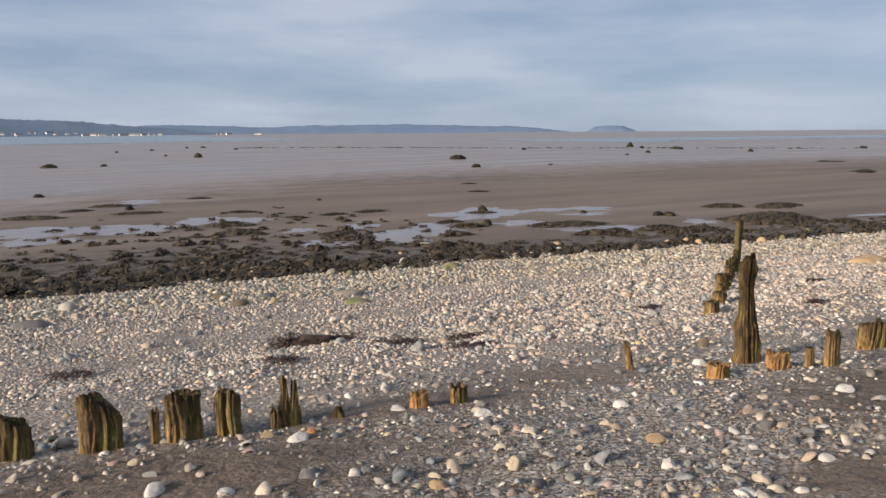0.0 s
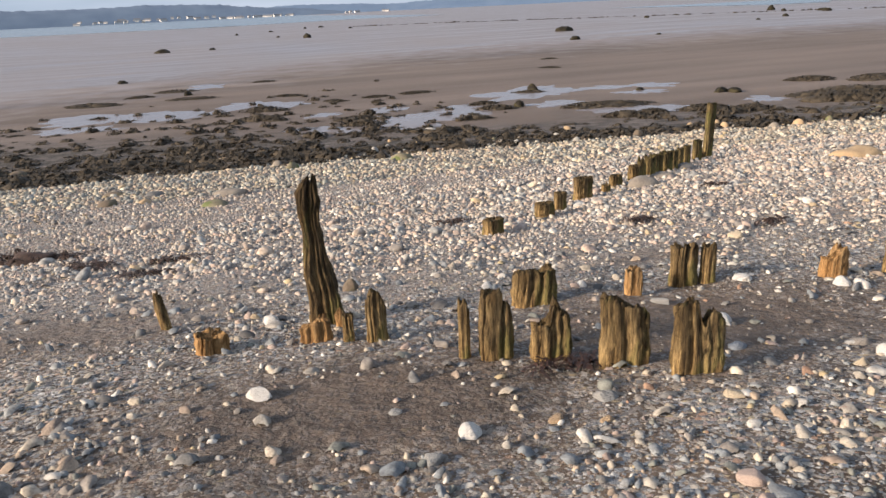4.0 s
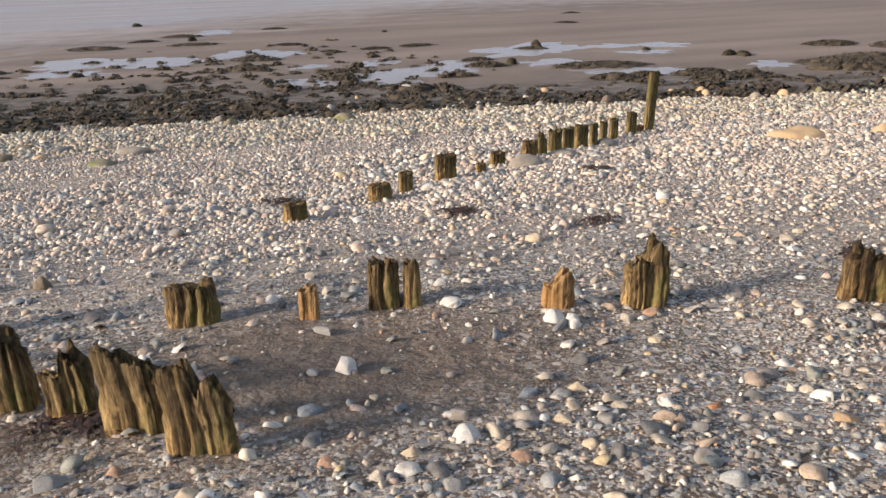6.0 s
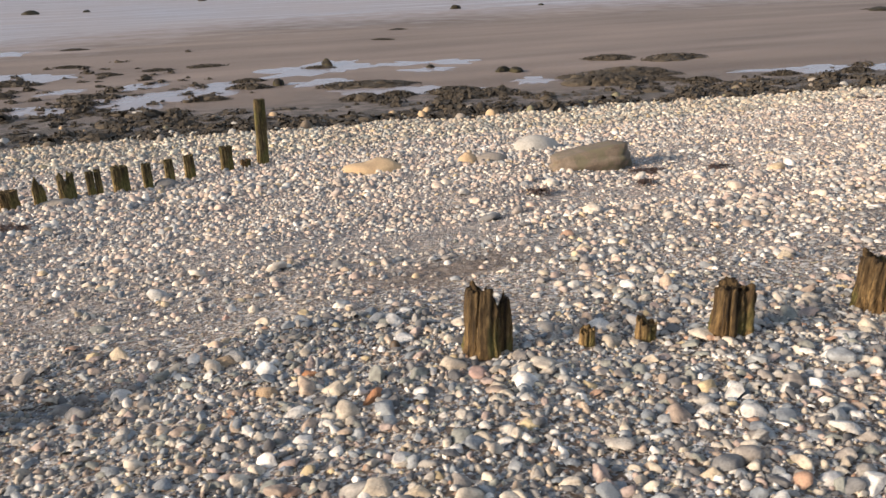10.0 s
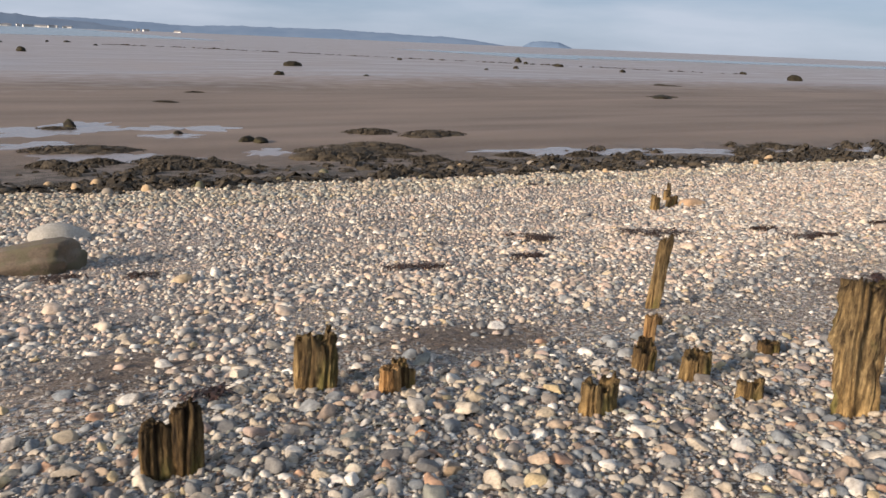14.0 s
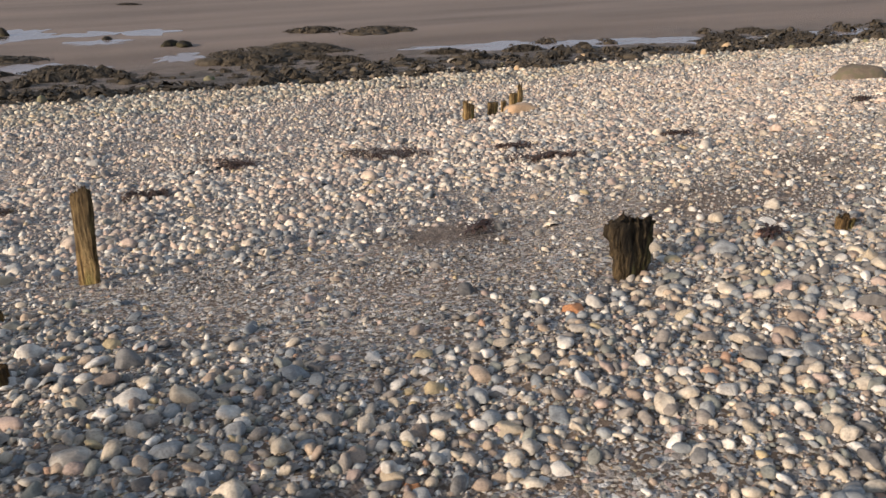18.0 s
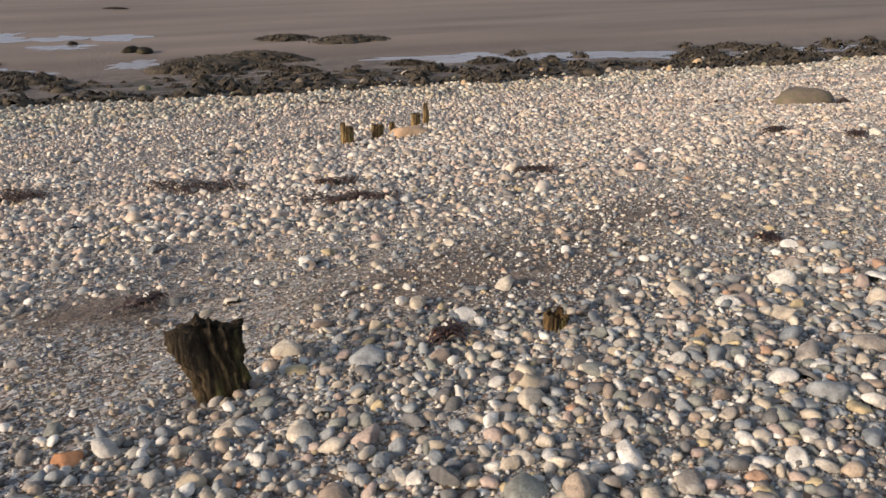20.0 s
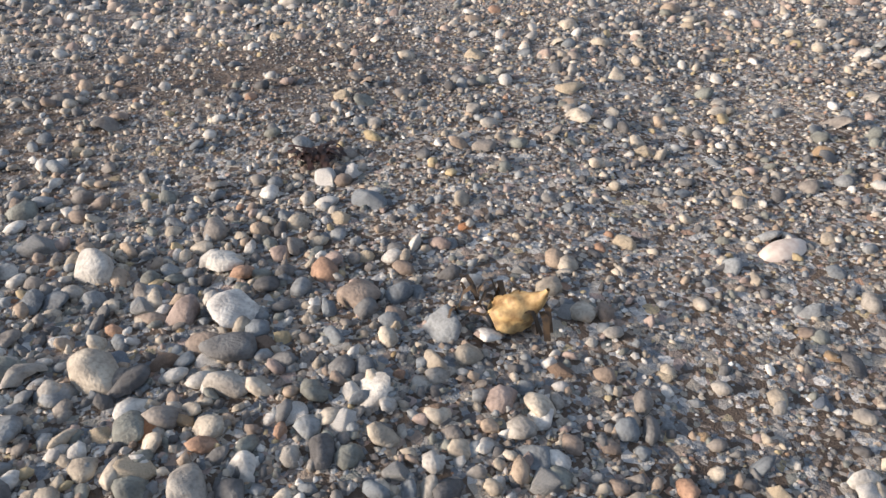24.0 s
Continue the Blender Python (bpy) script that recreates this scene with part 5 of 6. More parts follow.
boulder("boulder", -7.86, 11.96, 0.65, 0.45, 0.13, 20, M_DARK, "dark flat stone lying in the shingle", 308)
boulder("boulder", 4.68, 12.5, 0.46, 0.34, 0.15, 10, M_BUFF, "buff stone resting between the groyne stakes", 309)
boulder("boulder", 5.07, 13.55, 0.48, 0.3, 0.08, 20, M_BUFF, "flat buff stone beside the groyne stakes", 310)
boulder("boulder", 5.64, 15.2, 0.38, 0.26, 0.13, 30, M_DARK, "dark rounded stone beside the groyne stakes", 311)
boulder("boulder", 1.99, 7.19, 0.14, 0.1, 0.11, 10, M_BROWN, "small brown stone behind the tall post", 312)
boulder("boulder", 8.21, 7.62, 0.2, 0.15, 0.11, 10, M_BROWN, "crusty brown stone beside the waisted post", 313, rough=0.3)
boulder("boulder", 27.08, 21.85, 1.05, 0.7, 0.3, 10, M_BROWN, "brown low boulder with weed trailing from it", 314, rough=0.22)
boulder("boulder", 20.67, 19.6, 0.52, 0.28, 0.14, 20, M_ORANGE, "orange sandstone block beside small stakes", 315, boxy=0.7)


def wrack(x, y, w, d, h, yaw, seed, mat=None, label="dry dark seaweed strewn on the shingle"):
    """Broken line of limp strands; a heap only where it lies deep."""
    rs = np.random.RandomState(seed)
    vs, fs, base = [], [], 0
    if h >= 0.1:
        p, f = rock_points(3, (0.5 * w, 0.4 * d, 1.0 * h), seed, 0.7, 0.3)
        vs, fs, base = [p], [f], len(p)
    for k in range((3 + int(7 * w)) * (3 if h >= 0.1 else 1)):
        px, py, r = rs.uniform(-0.5, 0.5) * w, rs.normal() * 0.13 * d, rs.uniform(0.05, 0.16) * (0.5 + w)
        q, g = ribbons(16, 1.5 * r, 0.8 * r, 0.5 * h * rs.uniform(0.4, 1.0), rs.randint(99999), (0.5 * r, 1.6 * r), (0.004, 0.011), 0.02)
        vs.append(q + (px, py, 0)), fs.append(np.concatenate([g[:, [0, 1, 2]], g[:, [0, 2, 3]]]) + base)
        base += len(q)
    ob = new("seaweed_clump", fast_mesh("seaweed_clump", np.concatenate(vs), np.concatenate(fs), mat or M_WRACK))
    tagged(ob, label, "seaweed", "stranded wrack")
    ob.matrix_basis = pose(x, y, ground_z(x, y) + (0.025 if h < 0.1 else 0), 0, 0, yaw + 23)


wrack(-2.36, 9.05, 1.15, 0.75, 0.16, -16, 400)
wrack(-1.34, 8.46, 0.63, 0.38, 0.035, -17, 401)
wrack(-0.36, 8.12, 0.39, 0.24, 0.035, -16, 402)
wrack(-2.53, 7.51, 0.39, 0.23, 0.035, -14, 403)
wrack(-4.91, 7.64, 0.42, 0.25, 0.035, -13, 404)
wrack(11.91, 13.28, 0.20, 0.12, 0.035, 5, 409)
wrack(15.51, 14.36, 0.60, 0.27, 0.035, -9, 411)
wrack(16.67, 14.78, 0.32, 0.19, 0.035, -12, 412)
wrack(17.1, 16.22, 0.61, 0.33, 0.035, -16, 413)
wrack(18.75, 16.35, 0.70, 0.35, 0.035, -20, 414)
wrack(19.03, 24.19, 0.69, 0.42, 0.035, -34, 415)
wrack(25.12, 18.4, 0.44, 0.27, 0.035, -12, 416)
wrack(25.84, 17.92, 0.22, 0.13, 0.035, -12, 417)
wrack(27.3, 19.18, 0.27, 0.16, 0.035, -13, 418)
wrack(20.16, 16.19, 0.44, 0.22, 0.035, -9, 420)
wrack(20.32, 15.39, 0.65, 0.20, 0.035, -9, 421)
wrack(4.42, 9.69, 0.27, 0.16, 0.035, 1, 423)
wrack(-0.54, 8.75, 0.39, 0.23, 0.035, 1, 424)
wrack(2.27, 10.27, 0.26, 0.15, 0.035, -1, 425)
wrack(5.55, 12.01, 0.26, 0.15, 0.035, -10, 427)
wrack(12.07, 14.3, 0.36, 0.22, 0.035, -12, 428)
wrack(12.85, 14.18, 0.23, 0.14, 0.035, -11, 429)
wrack(10.74, 13.06, 0.17, 0.10, 0.035, -13, 430)
wrack(5.71, 9.55, 0.24, 0.14, 0.035, -4, 431)
wrack(22.0, 16.54, 0.25, 0.15, 0.035, -10, 432)

for k, (x, y, w) in enumerate(((21.13, 12.45, 0.11), (18.93, 9.83, 0.18), (19.51, 13.12, 0.2), (23.05, 13.81, 0.11), (18.74, 10.18, 0.1), (3.7, 5.42, 0.3), (14.31, 10.58, 0.12), (7.45, 8.48, 0.19), (7.36, 7.09, 0.12))):
    wrack(x, y, w, 0.32 * w, 0.022, -10 + 17 * k % 40, 440 + k, M_WRACK_RED, "reddish brown seaweed scrap caught between pebbles")

# ---- loose stones ----
def pebble_shapes(sub, n, seed, worn=0.92):
    """Water-worn stones: rounded bodies with a few flattened faces."""
    rs = np.random.RandomState(seed)
    out = []
    for k in range(n):
        v, f = ICO[sub]
        keep = v[:, 2] > -0.5
        idx = np.cumsum(keep) - 1
        g = f[keep[f].all(1)]
        p = v[keep].copy()
        for _ in range(rs.randint(7, 13)):
            d = rs.normal(size=3)
            d[2] = abs(d[2]) * 0.8
            d /= np.linalg.norm(d)
            cut = rs.uniform(0.42, 0.8)
            over = np.maximum(p @ d - cut, 0)
            p -= worn * over[:, None] * d
        p[:, :2] /= np.abs(p[:, 0]).max()
        p = p * (1 + 0.1 * sway(p, seed * 50 + k, 1.7))[:, None] * np.array((1, rs.uniform(0.5, 0.9), rs.uniform(0.38, 0.72)))
        out.append((p, idx[g]))
    return out


def dome_shapes(n, ring, seed, lo=0.75, hi=1.25):
    """Small half-sunk stones of two rings and a cap."""
    rs = np.random.RandomState(seed)
    out = []
    for k in range(n):
        a = np.sort(np.linspace(0, 2 * math.pi, ring, endpoint=False) + rs.uniform(-0.3, 0.3, ring))
        q, thin, high = 1 + 0.13 * rs.normal(size=ring), rs.uniform(0.5, 0.9), rs.uniform(lo, hi)
        r2 = rs.uniform(0.5, 0.8, ring)
        p = np.concatenate([np.stack([q * np.cos(a), q * np.sin(a) * thin, -0.25 + 0 * a], -1),
                            np.stack([r2 * q * np.cos(a + 0.3), r2 * q * np.sin(a + 0.3) * thin, high * (0.36 + 0.09 * rs.normal(size=ring))], -1), [(rs.normal() * 0.15, rs.normal() * 0.1, 0.5 * high)]])
        f = []
        for i in range(ring):
            j = (i + 1) % ring
            f += [(i, j, ring + i), (j, ring + j, ring + i), (ring + i, ring + j, 2 * ring)]
        out.append((p, np.array(f)))
    return out


def round_shapes(n, ring, seed):
    """Smooth half-sunk stones of three rings and a cap."""
    rs = np.random.RandomState(seed)
    out = []
    for k in range(n):
        a = np.linspace(0, 2 * math.pi, ring, endpoint=False) + rs.uniform(-0.25, 0.25, ring)
        q, thin, high, skew = 1 + 0.1 * rs.normal(size=ring), rs.uniform(0.52, 0.95), rs.uniform(0.7, 1.3), rs.uniform(-0.2, 0.2, 2)
        rows = [np.stack([r * q * np.cos(a + o) + skew[0] * z, r * q * np.sin(a + o) * thin + skew[1] * z, 0 * a + high * z + 0.03 * rs.normal(size=ring) * (z > 0)], -1)
                for r, z, o in ((0.85, -0.28, 0), (1.0, 0.1, 0.2), (0.62, 0.43, 0.4))]
        p = np.concatenate(rows + [[(skew[0] * 0.5, skew[1] * 0.5, 0.52 * high)]])
        f = []
        for i in range(ring):
            j = (i + 1) % ring
            for o in (0, ring):
                f += [(o + i, o + j, o + ring + i), (o + j, o + ring + j, o + ring + i)]
            f.append((2 * ring + i, 2 * ring + j, 3 * ring))
        out.append((p, np.array(f)))
    return out


def scatter(name, shapes, u, s, size, mat, label, seed, sink=0.22, tilt=0.25, smooth=True):
    rs = np.random.RandomState(seed)
    n = len(u)
    x, y = world_xy(u, s)
    z = height(u, s)
    yaw, tx, ty = rs.uniform(0, 6.28, n), rs.normal(0, tilt, n), rs.normal(0, tilt, n)
    pick = rs.randint(len(shapes), size=n)
    vs, fs, base = [], [], 0
    for k, (p, f) in enumerate(shapes):
        i = np.nonzero(pick == k)[0]
        if not len(i):
            continue
        q = p[None] * size[i, None, None]
        zz = q[..., 2] + q[..., 0] * tx[i, None] + q[..., 1] * ty[i, None]
        c, sn = np.cos(yaw[i])[:, None], np.sin(yaw[i])[:, None]
        w = np.stack([q[..., 0] * c - q[..., 1] * sn + x[i, None], q[..., 0] * sn + q[..., 1] * c + y[i, None], zz + (z[i] + size[i] * sink)[:, None]], -1)
        vs.append(w.reshape(-1, 3))
        fs.append((f[None] + (np.arange(len(i)) * len(p))[:, None, None]).reshape(-1, 3) + base)
        base += len(i) * len(p)
    return tagged(new(name, fast_mesh(name, np.concatenate(vs), np.concatenate(fs), mat, smooth)), label, "pebbles", kind="stuff")


def patchy(u, s, seed, wl):
    p = np.stack([u / wl, s / wl, 0 * u], -1)
    return sway(p, seed, 2.4)


def cover(u, s):
    """How thick the stones lie: cobble ridge above, sandy strip, dense shingle below."""
    start = np.interp(u, (0, 3, 6, 12), (2.2, 1.7, 1.0, 0.0))
    thin = patchy(u, s, 6, 1.8) + 0.6 * patchy(u, s, 61, 0.7)
    low = np.clip(np.interp(s - start, (4.4, 6.6), (0.2, 1)) * (0.86 + np.interp(s, (5, 9, 14), (0.55, 0.4, 0.2)) * thin), 0, 1) * np.interp(s - foot(u), (18.7, 19.4, 20.4), (1, 0.3, 0))
    ridge_edge = np.interp(u, (-5, 5, 7, 8.8, 9.4, 11, 12.6, 13.9, 15.3, 16.5, 20.4, 21.4, 23.2, 24, 25.7, 26.6, 27.1, 27.5, 28.2, 31),
                           (0.2, 0.5, 1.5, 3.1, 3.9, 4.4, 4.5, 4.3, 4.0, 4.15, 4.1, 3.0, 2.95, 3.5, 3.4, 3.2, 2.8, 2.2, 1.4, 1.4))
    ridge_edge = ridge_edge - 2.0 * np.exp(-((u - 22.0) / 0.6) ** 2) * (s < 2.0)
    soft = np.interp(u, (6, 11), (1.8, 0.6))
    cob = np.clip((ridge_edge + 0.45 * patchy(u, s, 3, 1.4) + 0.3 - s) / soft, 0, 1) * np.interp(u, (5, 8, 11), (0.25, 0.5, 1.0))
    mid = np.clip(0.55 + 0.5 * patchy(u, s, 4, 1.1), 0.1, 1)
    sandy = bare(u, s)
    return np.maximum(np.maximum(low, cob), mid) * (1 - 0.9 * sandy), cob * (1 - 0.85 * sandy), low * (1 - 0.8 * sandy)


rs_ = np.random.RandomState(77)


def throw(n, u0, u1, s0, s1):
    u, s = rs_.uniform(u0, u1, n), rs_.uniform(s0, s1, n)
    c, cob, low = cover(u, s)
    return u, s, c, cob, low


def keep(mask, *arrays):
    return [q[mask] for q in arrays]


def chip_shapes(n, seed):
    rs = np.random.RandomState(seed)
    out = []
    for k in range(n):
        a = np.linspace(0, 2 * math.pi, 5, endpoint=False) + rs.uniform(-0.3, 0.3, 5)
        p = np.stack([np.cos(a), np.sin(a) * rs.uniform(0.6, 1), -0.3 + 0 * a], -1)
        out.append((np.concatenate([p, [(rs.normal() * 0.2, rs.normal() * 0.2, 0.48)]]), np.array([(i, (i + 1) % 5, 5) for i in range(5)])))
    return out


def laid(d, s0, s1, u0=None, u1=None, jitter=0.36):
    """Stones side by side: a loose honeycomb over the stretch that the walk overlooks."""
    rows = np.arange(s0, s1, d * 0.9)
    us, ss = [], []
    for i, sv in enumerate(rows):
        lo = -3.2 - 0.15 * sv if u0 is None else u0
        hi = max(27 + 1.56 * sv, 18 + 2.25 * sv) if u1 is None else u1
        row = np.arange(lo + (i % 2) * d / 2, hi, d)
        us.append(row), ss.append(np.full(len(row), sv))
    u, s = np.concatenate(us), np.concatenate(ss)
    u, s = u + rs_.uniform(-jitter, jitter, len(u)) * d, s + rs_.uniform(-jitter, jitter, len(s)) * d
    return (u, s) + cover(u, s)


def chance(n):
    return rs_.uniform(size=n)


# the cobble ridge: large stones, then smaller ones filling in
u, s, c, cob, low = laid(0.15, 1.3, 5.0, 5.5, 31)
u, s = keep(chance(len(u)) < 0.62 * cob, u, s)
size = (0.031 + 0.04 * chance(len(u)) ** 2.3) * np.interp(u, (6, 11, 13, 24), (0.6, 0.7, 0.95, 1.05))
far_end = u > 19.2 + 2 * chance(len(u))
scatter("cobbles", pebble_shapes(3, 24, 8), u[~far_end], s[~far_end], size[~far_end], M_PEBBLE, "blunt-edged grey and tan beach cobbles", 9, 0.3, 0.2)
scatter("rounded_cobbles", pebble_shapes(3, 24, 28, 0.62), u[far_end], s[far_end], size[far_end], M_PEBBLE, "smooth oval grey and tan beach cobbles", 29, 0.3, 0.2)
u, s, c, cob, low = laid(0.072, 1.3, 5.0, 5.5, 31)
u, s = keep(chance(len(u)) < 0.9 * cob, u, s)
size = 0.019 + 0.021 * chance(len(u)) ** 1.6
far_end = u > 19.2 + 2 * chance(len(u))
scatter("ridge_stones", pebble_shapes(2, 40, 10), u[~far_end], s[~far_end], size[~far_end], M_PEBBLE, "mixed blunt stones between the cobbles", 11, 0.22)
scatter("rounded_stones", round_shapes(40, 8, 10), u[far_end], s[far_end], size[far_end], M_PEBBLE, "mixed smooth stones between the cobbles", 30, 0.22)
u, s, c, cob, low = laid(0.043, 1.3, 5.0, 5.5, 31)
u, s = keep(chance(len(u)) < 0.55 * cob, u, s)
scatter("ridge_pebbles", dome_shapes(24, 4, 12), u, s, 0.009 + 0.011 * chance(len(u)), M_PEBBLE, "small pebbles filling between cobbles", 13, 0.26)
u, s, c, cob, low = throw(75000, 5.5, 31, 1.3, 5.6)
u, s = keep(chance(len(u)) < (0.45 + 0.5 * cob) * (1 - 0.85 * bare(u, s)) * np.interp(u, (6, 10), (0.4, 1)), u, s)
scatter("grit", chip_shapes(20, 26), u, s, 0.005 + 0.008 * chance(len(u)) ** 1.7, M_GRIT, "pebble grit between the cobbles", 27, 0.3)
# stones strewn over the sand of the upper beach
u, s, c, cob, low = throw(14000, -4, 31, 1.3, 6.4)
u, s = keep(chance(len(u)) < np.clip(1.25 * c, 0, 1) * np.interp(u, (8, 12), (0.9, 0.5)), u, s)
scatter("stones", pebble_shapes(2, 40, 14), u, s, 0.023 + 0.036 * chance(len(u)) ** 2.4, M_PEBBLE, "scattered worn stones on dark sand", 15, 0.2)
u, s, c, cob, low = throw(21000, -4, 31, 1.3, 6.2)
u, s = keep(chance(len(u)) < c * np.interp(u, (2, 7), (0.6, 1.0)), u, s)
scatter("small_stones", dome_shapes(30, 6, 16), u, s, 0.013 + 0.014 * chance(len(u)) ** 1.8, M_PEBBLE, "scattered small stones on dark sand", 17, 0.2)
u, s, c, cob, low = throw(48000, -4, 31, 1.3, 6.2)
u, s = keep(chance(len(u)) < c * np.interp(u, (7, 11), (0.5, 1.0)), u, s)
scatter("pebbles", dome_shapes(24, 4, 18), u, s, 0.007 + 0.009 * chance(len(u)) ** 1.4, M_PEBBLE, "small mixed beach pebbles on sand", 19, 0.2)
# finer pebbles where the ridge runs out
u, s, c, cob, low = throw(6500, 24.5, 31, 1.4, 5.2)
scatter("fine_pebbles", dome_shapes(24, 6, 41), u, s, 0.006 + 0.016 * chance(len(u)) ** 2.4, M_PEBBLE, "fine mixed pebbles beside the cobbles", 42)
u, s, c, cob, low = throw(4200, 24, 31, 1.6, 6.4)
u, s = keep(chance(len(u)) < 0.55 + 0.5 * patchy(u, s, 33, 0.7), u, s)
scatter("oval_pebbles", round_shapes(30, 7, 43), u, s, 0.014 + 0.027 * chance(len(u)) ** 2.0, M_PEBBLE, "smooth oval pebbles lying on the gravel", 44, 0.2)
# gravel
u, s, c, cob, low = throw(100000, -4, 30.5, 1.3, 6.5)
u, s = keep((chance(len(u)) < (0.7 + 0.5 * patchy(u, s, 9, 0.9)) * np.interp(u, (7, 11), (0.3, 1.0))) & (chance(len(u)) > 0.93 * bare(u, s)), u, s)
scatter("gravel", chip_shapes(12, 6), u, s, 0.004 + 0.008 * chance(len(u)) ** 1.6, M_GRAVEL, "fine loose gravel over dark sand", 10)
u, s, c, cob, low = throw(32000, 23.5, 30.5, 1.5, 5.6)
scatter("fine_gravel", chip_shapes(16, 46), u, s, 0.004 + 0.008 * chance(len(u)) ** 1.8, M_GRIT, "fine mixed gravel below the cobbles", 47)
# stones on the slope above the way
u, s, c, cob, low = throw(4000, -6, 32, -5.0, 1.3)
scatter("upper_stones", dome_shapes(16, 5, 31), u, s, 0.008 + 0.04 * chance(len(u)) ** 3.0, M_PEBBLE, "scattered stones above the path", 32)
# dense shingle lower down
def sorted_size(u, s):
    """Swathes of larger and of smaller stones."""
    return np.clip(0.92 + 0.3 * patchy(u, s, 6, 1.8) + 0.22 * patchy(u, s, 17, 0.8), 0.62, 1.25) * np.interp(u, (1, 10), (0.8, 1.0))


u, s, c, cob, low = laid(0.058, 4.5, 9.6)
u, s = keep(chance(len(u)) < 0.95 * low, u, s)
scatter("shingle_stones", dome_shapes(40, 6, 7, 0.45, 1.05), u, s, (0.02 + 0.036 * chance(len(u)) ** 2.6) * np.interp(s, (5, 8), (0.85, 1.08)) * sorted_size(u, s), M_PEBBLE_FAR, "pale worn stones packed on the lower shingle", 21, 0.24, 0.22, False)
u, s, c, cob, low = laid(0.085, 9.6, 14.6)
u, s = keep(chance(len(u)) < 0.95 * low, u, s)
scatter("shingle", dome_shapes(30, 4, 7, 0.45, 1.05), u, s, (0.03 + 0.048 * chance(len(u)) ** 2.6) * sorted_size(u, s), M_PEBBLE_FAR, "dense shingle of pale worn stones", 22, 0.24, 0.22, False)
u, s, c, cob, low = laid(0.122, 14.6, 21.0)
u, s = keep(chance(len(u)) < 0.95 * low, u, s)
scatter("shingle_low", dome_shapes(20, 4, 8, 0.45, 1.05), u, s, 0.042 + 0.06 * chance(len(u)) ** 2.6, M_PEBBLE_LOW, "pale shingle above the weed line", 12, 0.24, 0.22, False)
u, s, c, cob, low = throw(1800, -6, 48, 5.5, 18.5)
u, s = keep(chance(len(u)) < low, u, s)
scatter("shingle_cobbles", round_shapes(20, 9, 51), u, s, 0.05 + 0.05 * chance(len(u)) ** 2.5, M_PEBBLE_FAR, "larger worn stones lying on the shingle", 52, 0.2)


# ---- a washed-up yellow kelp stalk, its torn blade and a shell ----
def horn(path, radii, ridges, n=20):
    verts, tris = [], []
    k = len(path)
    for i, (p, r) in enumerate(zip(path, radii)):
        d = (Vector(path[min(i + 1, k - 1)]) - Vector(path[max(i - 1, 0)])).normalized()
        side = d.cross(Vector((0, 0, 1))).normalized()
        up = side.cross(d)
        for j in range(n):
            a = 2 * math.pi * j / n
            q = r * (1 + ridges * math.sin(5 * a + 0.8 * i) * (1 - i / k))
            verts.append(Vector(p) + side * (q * math.cos(a)) + up * (q * math.sin(a)))
    for i in range(k - 1):
        for j in range(n):
            a, b = i * n + j, i * n + (j + 1) % n
            tris += [(a, b, b + n), (a, b + n, a + n)]
    return [v[:] for v in verts], tris


kelp = tagged(new("kelp_stalk"), "yellow torn kelp stalk washed up on gravel", "seaweed")
kelp.matrix_basis = pose(23.95, 13.2, ground_z(23.95, 13.2), 0, 0, 20) @ Matrix.Scale(1.05, 4)
bend = [(-0.055 + 0.115 * q + 0.012 * math.sin(3 * q), 0.012 * math.sin(3 * q), 0.02 + 0.016 * math.sin(4 * q) + 0.11 * q ** 2.4) for q in np.linspace(0, 1, 20)]
wide = [0.014 + 0.039 * math.sin(math.pi * min(1, 0.16 + 0.9 * q)) * (1 - 0.65 * q) - 0.008 * q ** 4 + 0.0015 * math.sin(17 * q) for q in np.linspace(0, 1, 20)]
v_, f_ = horn(bend, wide, 0.2)
o_ = new("stalk", fast_mesh("stalk", v_, f_, M_KELP))
o_.parent = kelp
v_, f_ = horn([(-0.06, 0.0, 0.008), (-0.07, 0.0, 0.03), (-0.085, 0.01, 0.05), (-0.098, 0.02, 0.066)], [0.006, 0.008, 0.009, 0.003], 0.3, 12)
o_ = tagged(new("torn_blade", fast_mesh("torn_blade", v_, f_, M_SHELL)), "pale torn blade standing up")
o_.parent = kelp
for k in range(16):
    v_, f_ = ribbons(1, 0.1, 0.07, 0.04, 66 + k, (0.05, 0.12), (0.003, 0.008), 0.05)
    o_ = tagged(new("frond", fast_mesh("frond", v_ + (-0.1 + 0.008 * k, 0.03, 0.012), f_, M_KELP_DARK)), "dark shrivelled frond")
    o_.parent = kelp
boulder("flat_stone", 24.56, 13.77, 0.16, 0.085, 0.03, 45, M_SHELL, "pale pinkish flat stone on gravel", 330, "stone", rough=0.12)
boulder("debris_plug", 9.96, 8.62, 0.05, 0.05, 0.04, 0, M_KELP_DARK, "dark round plug of debris among pebbles", 331, "debris", rough=0.05)
wrack(27.66, 21.72, 0.34, 0.2, 0.12, 10, 433, None, "dark weed bunched against a low boulder")

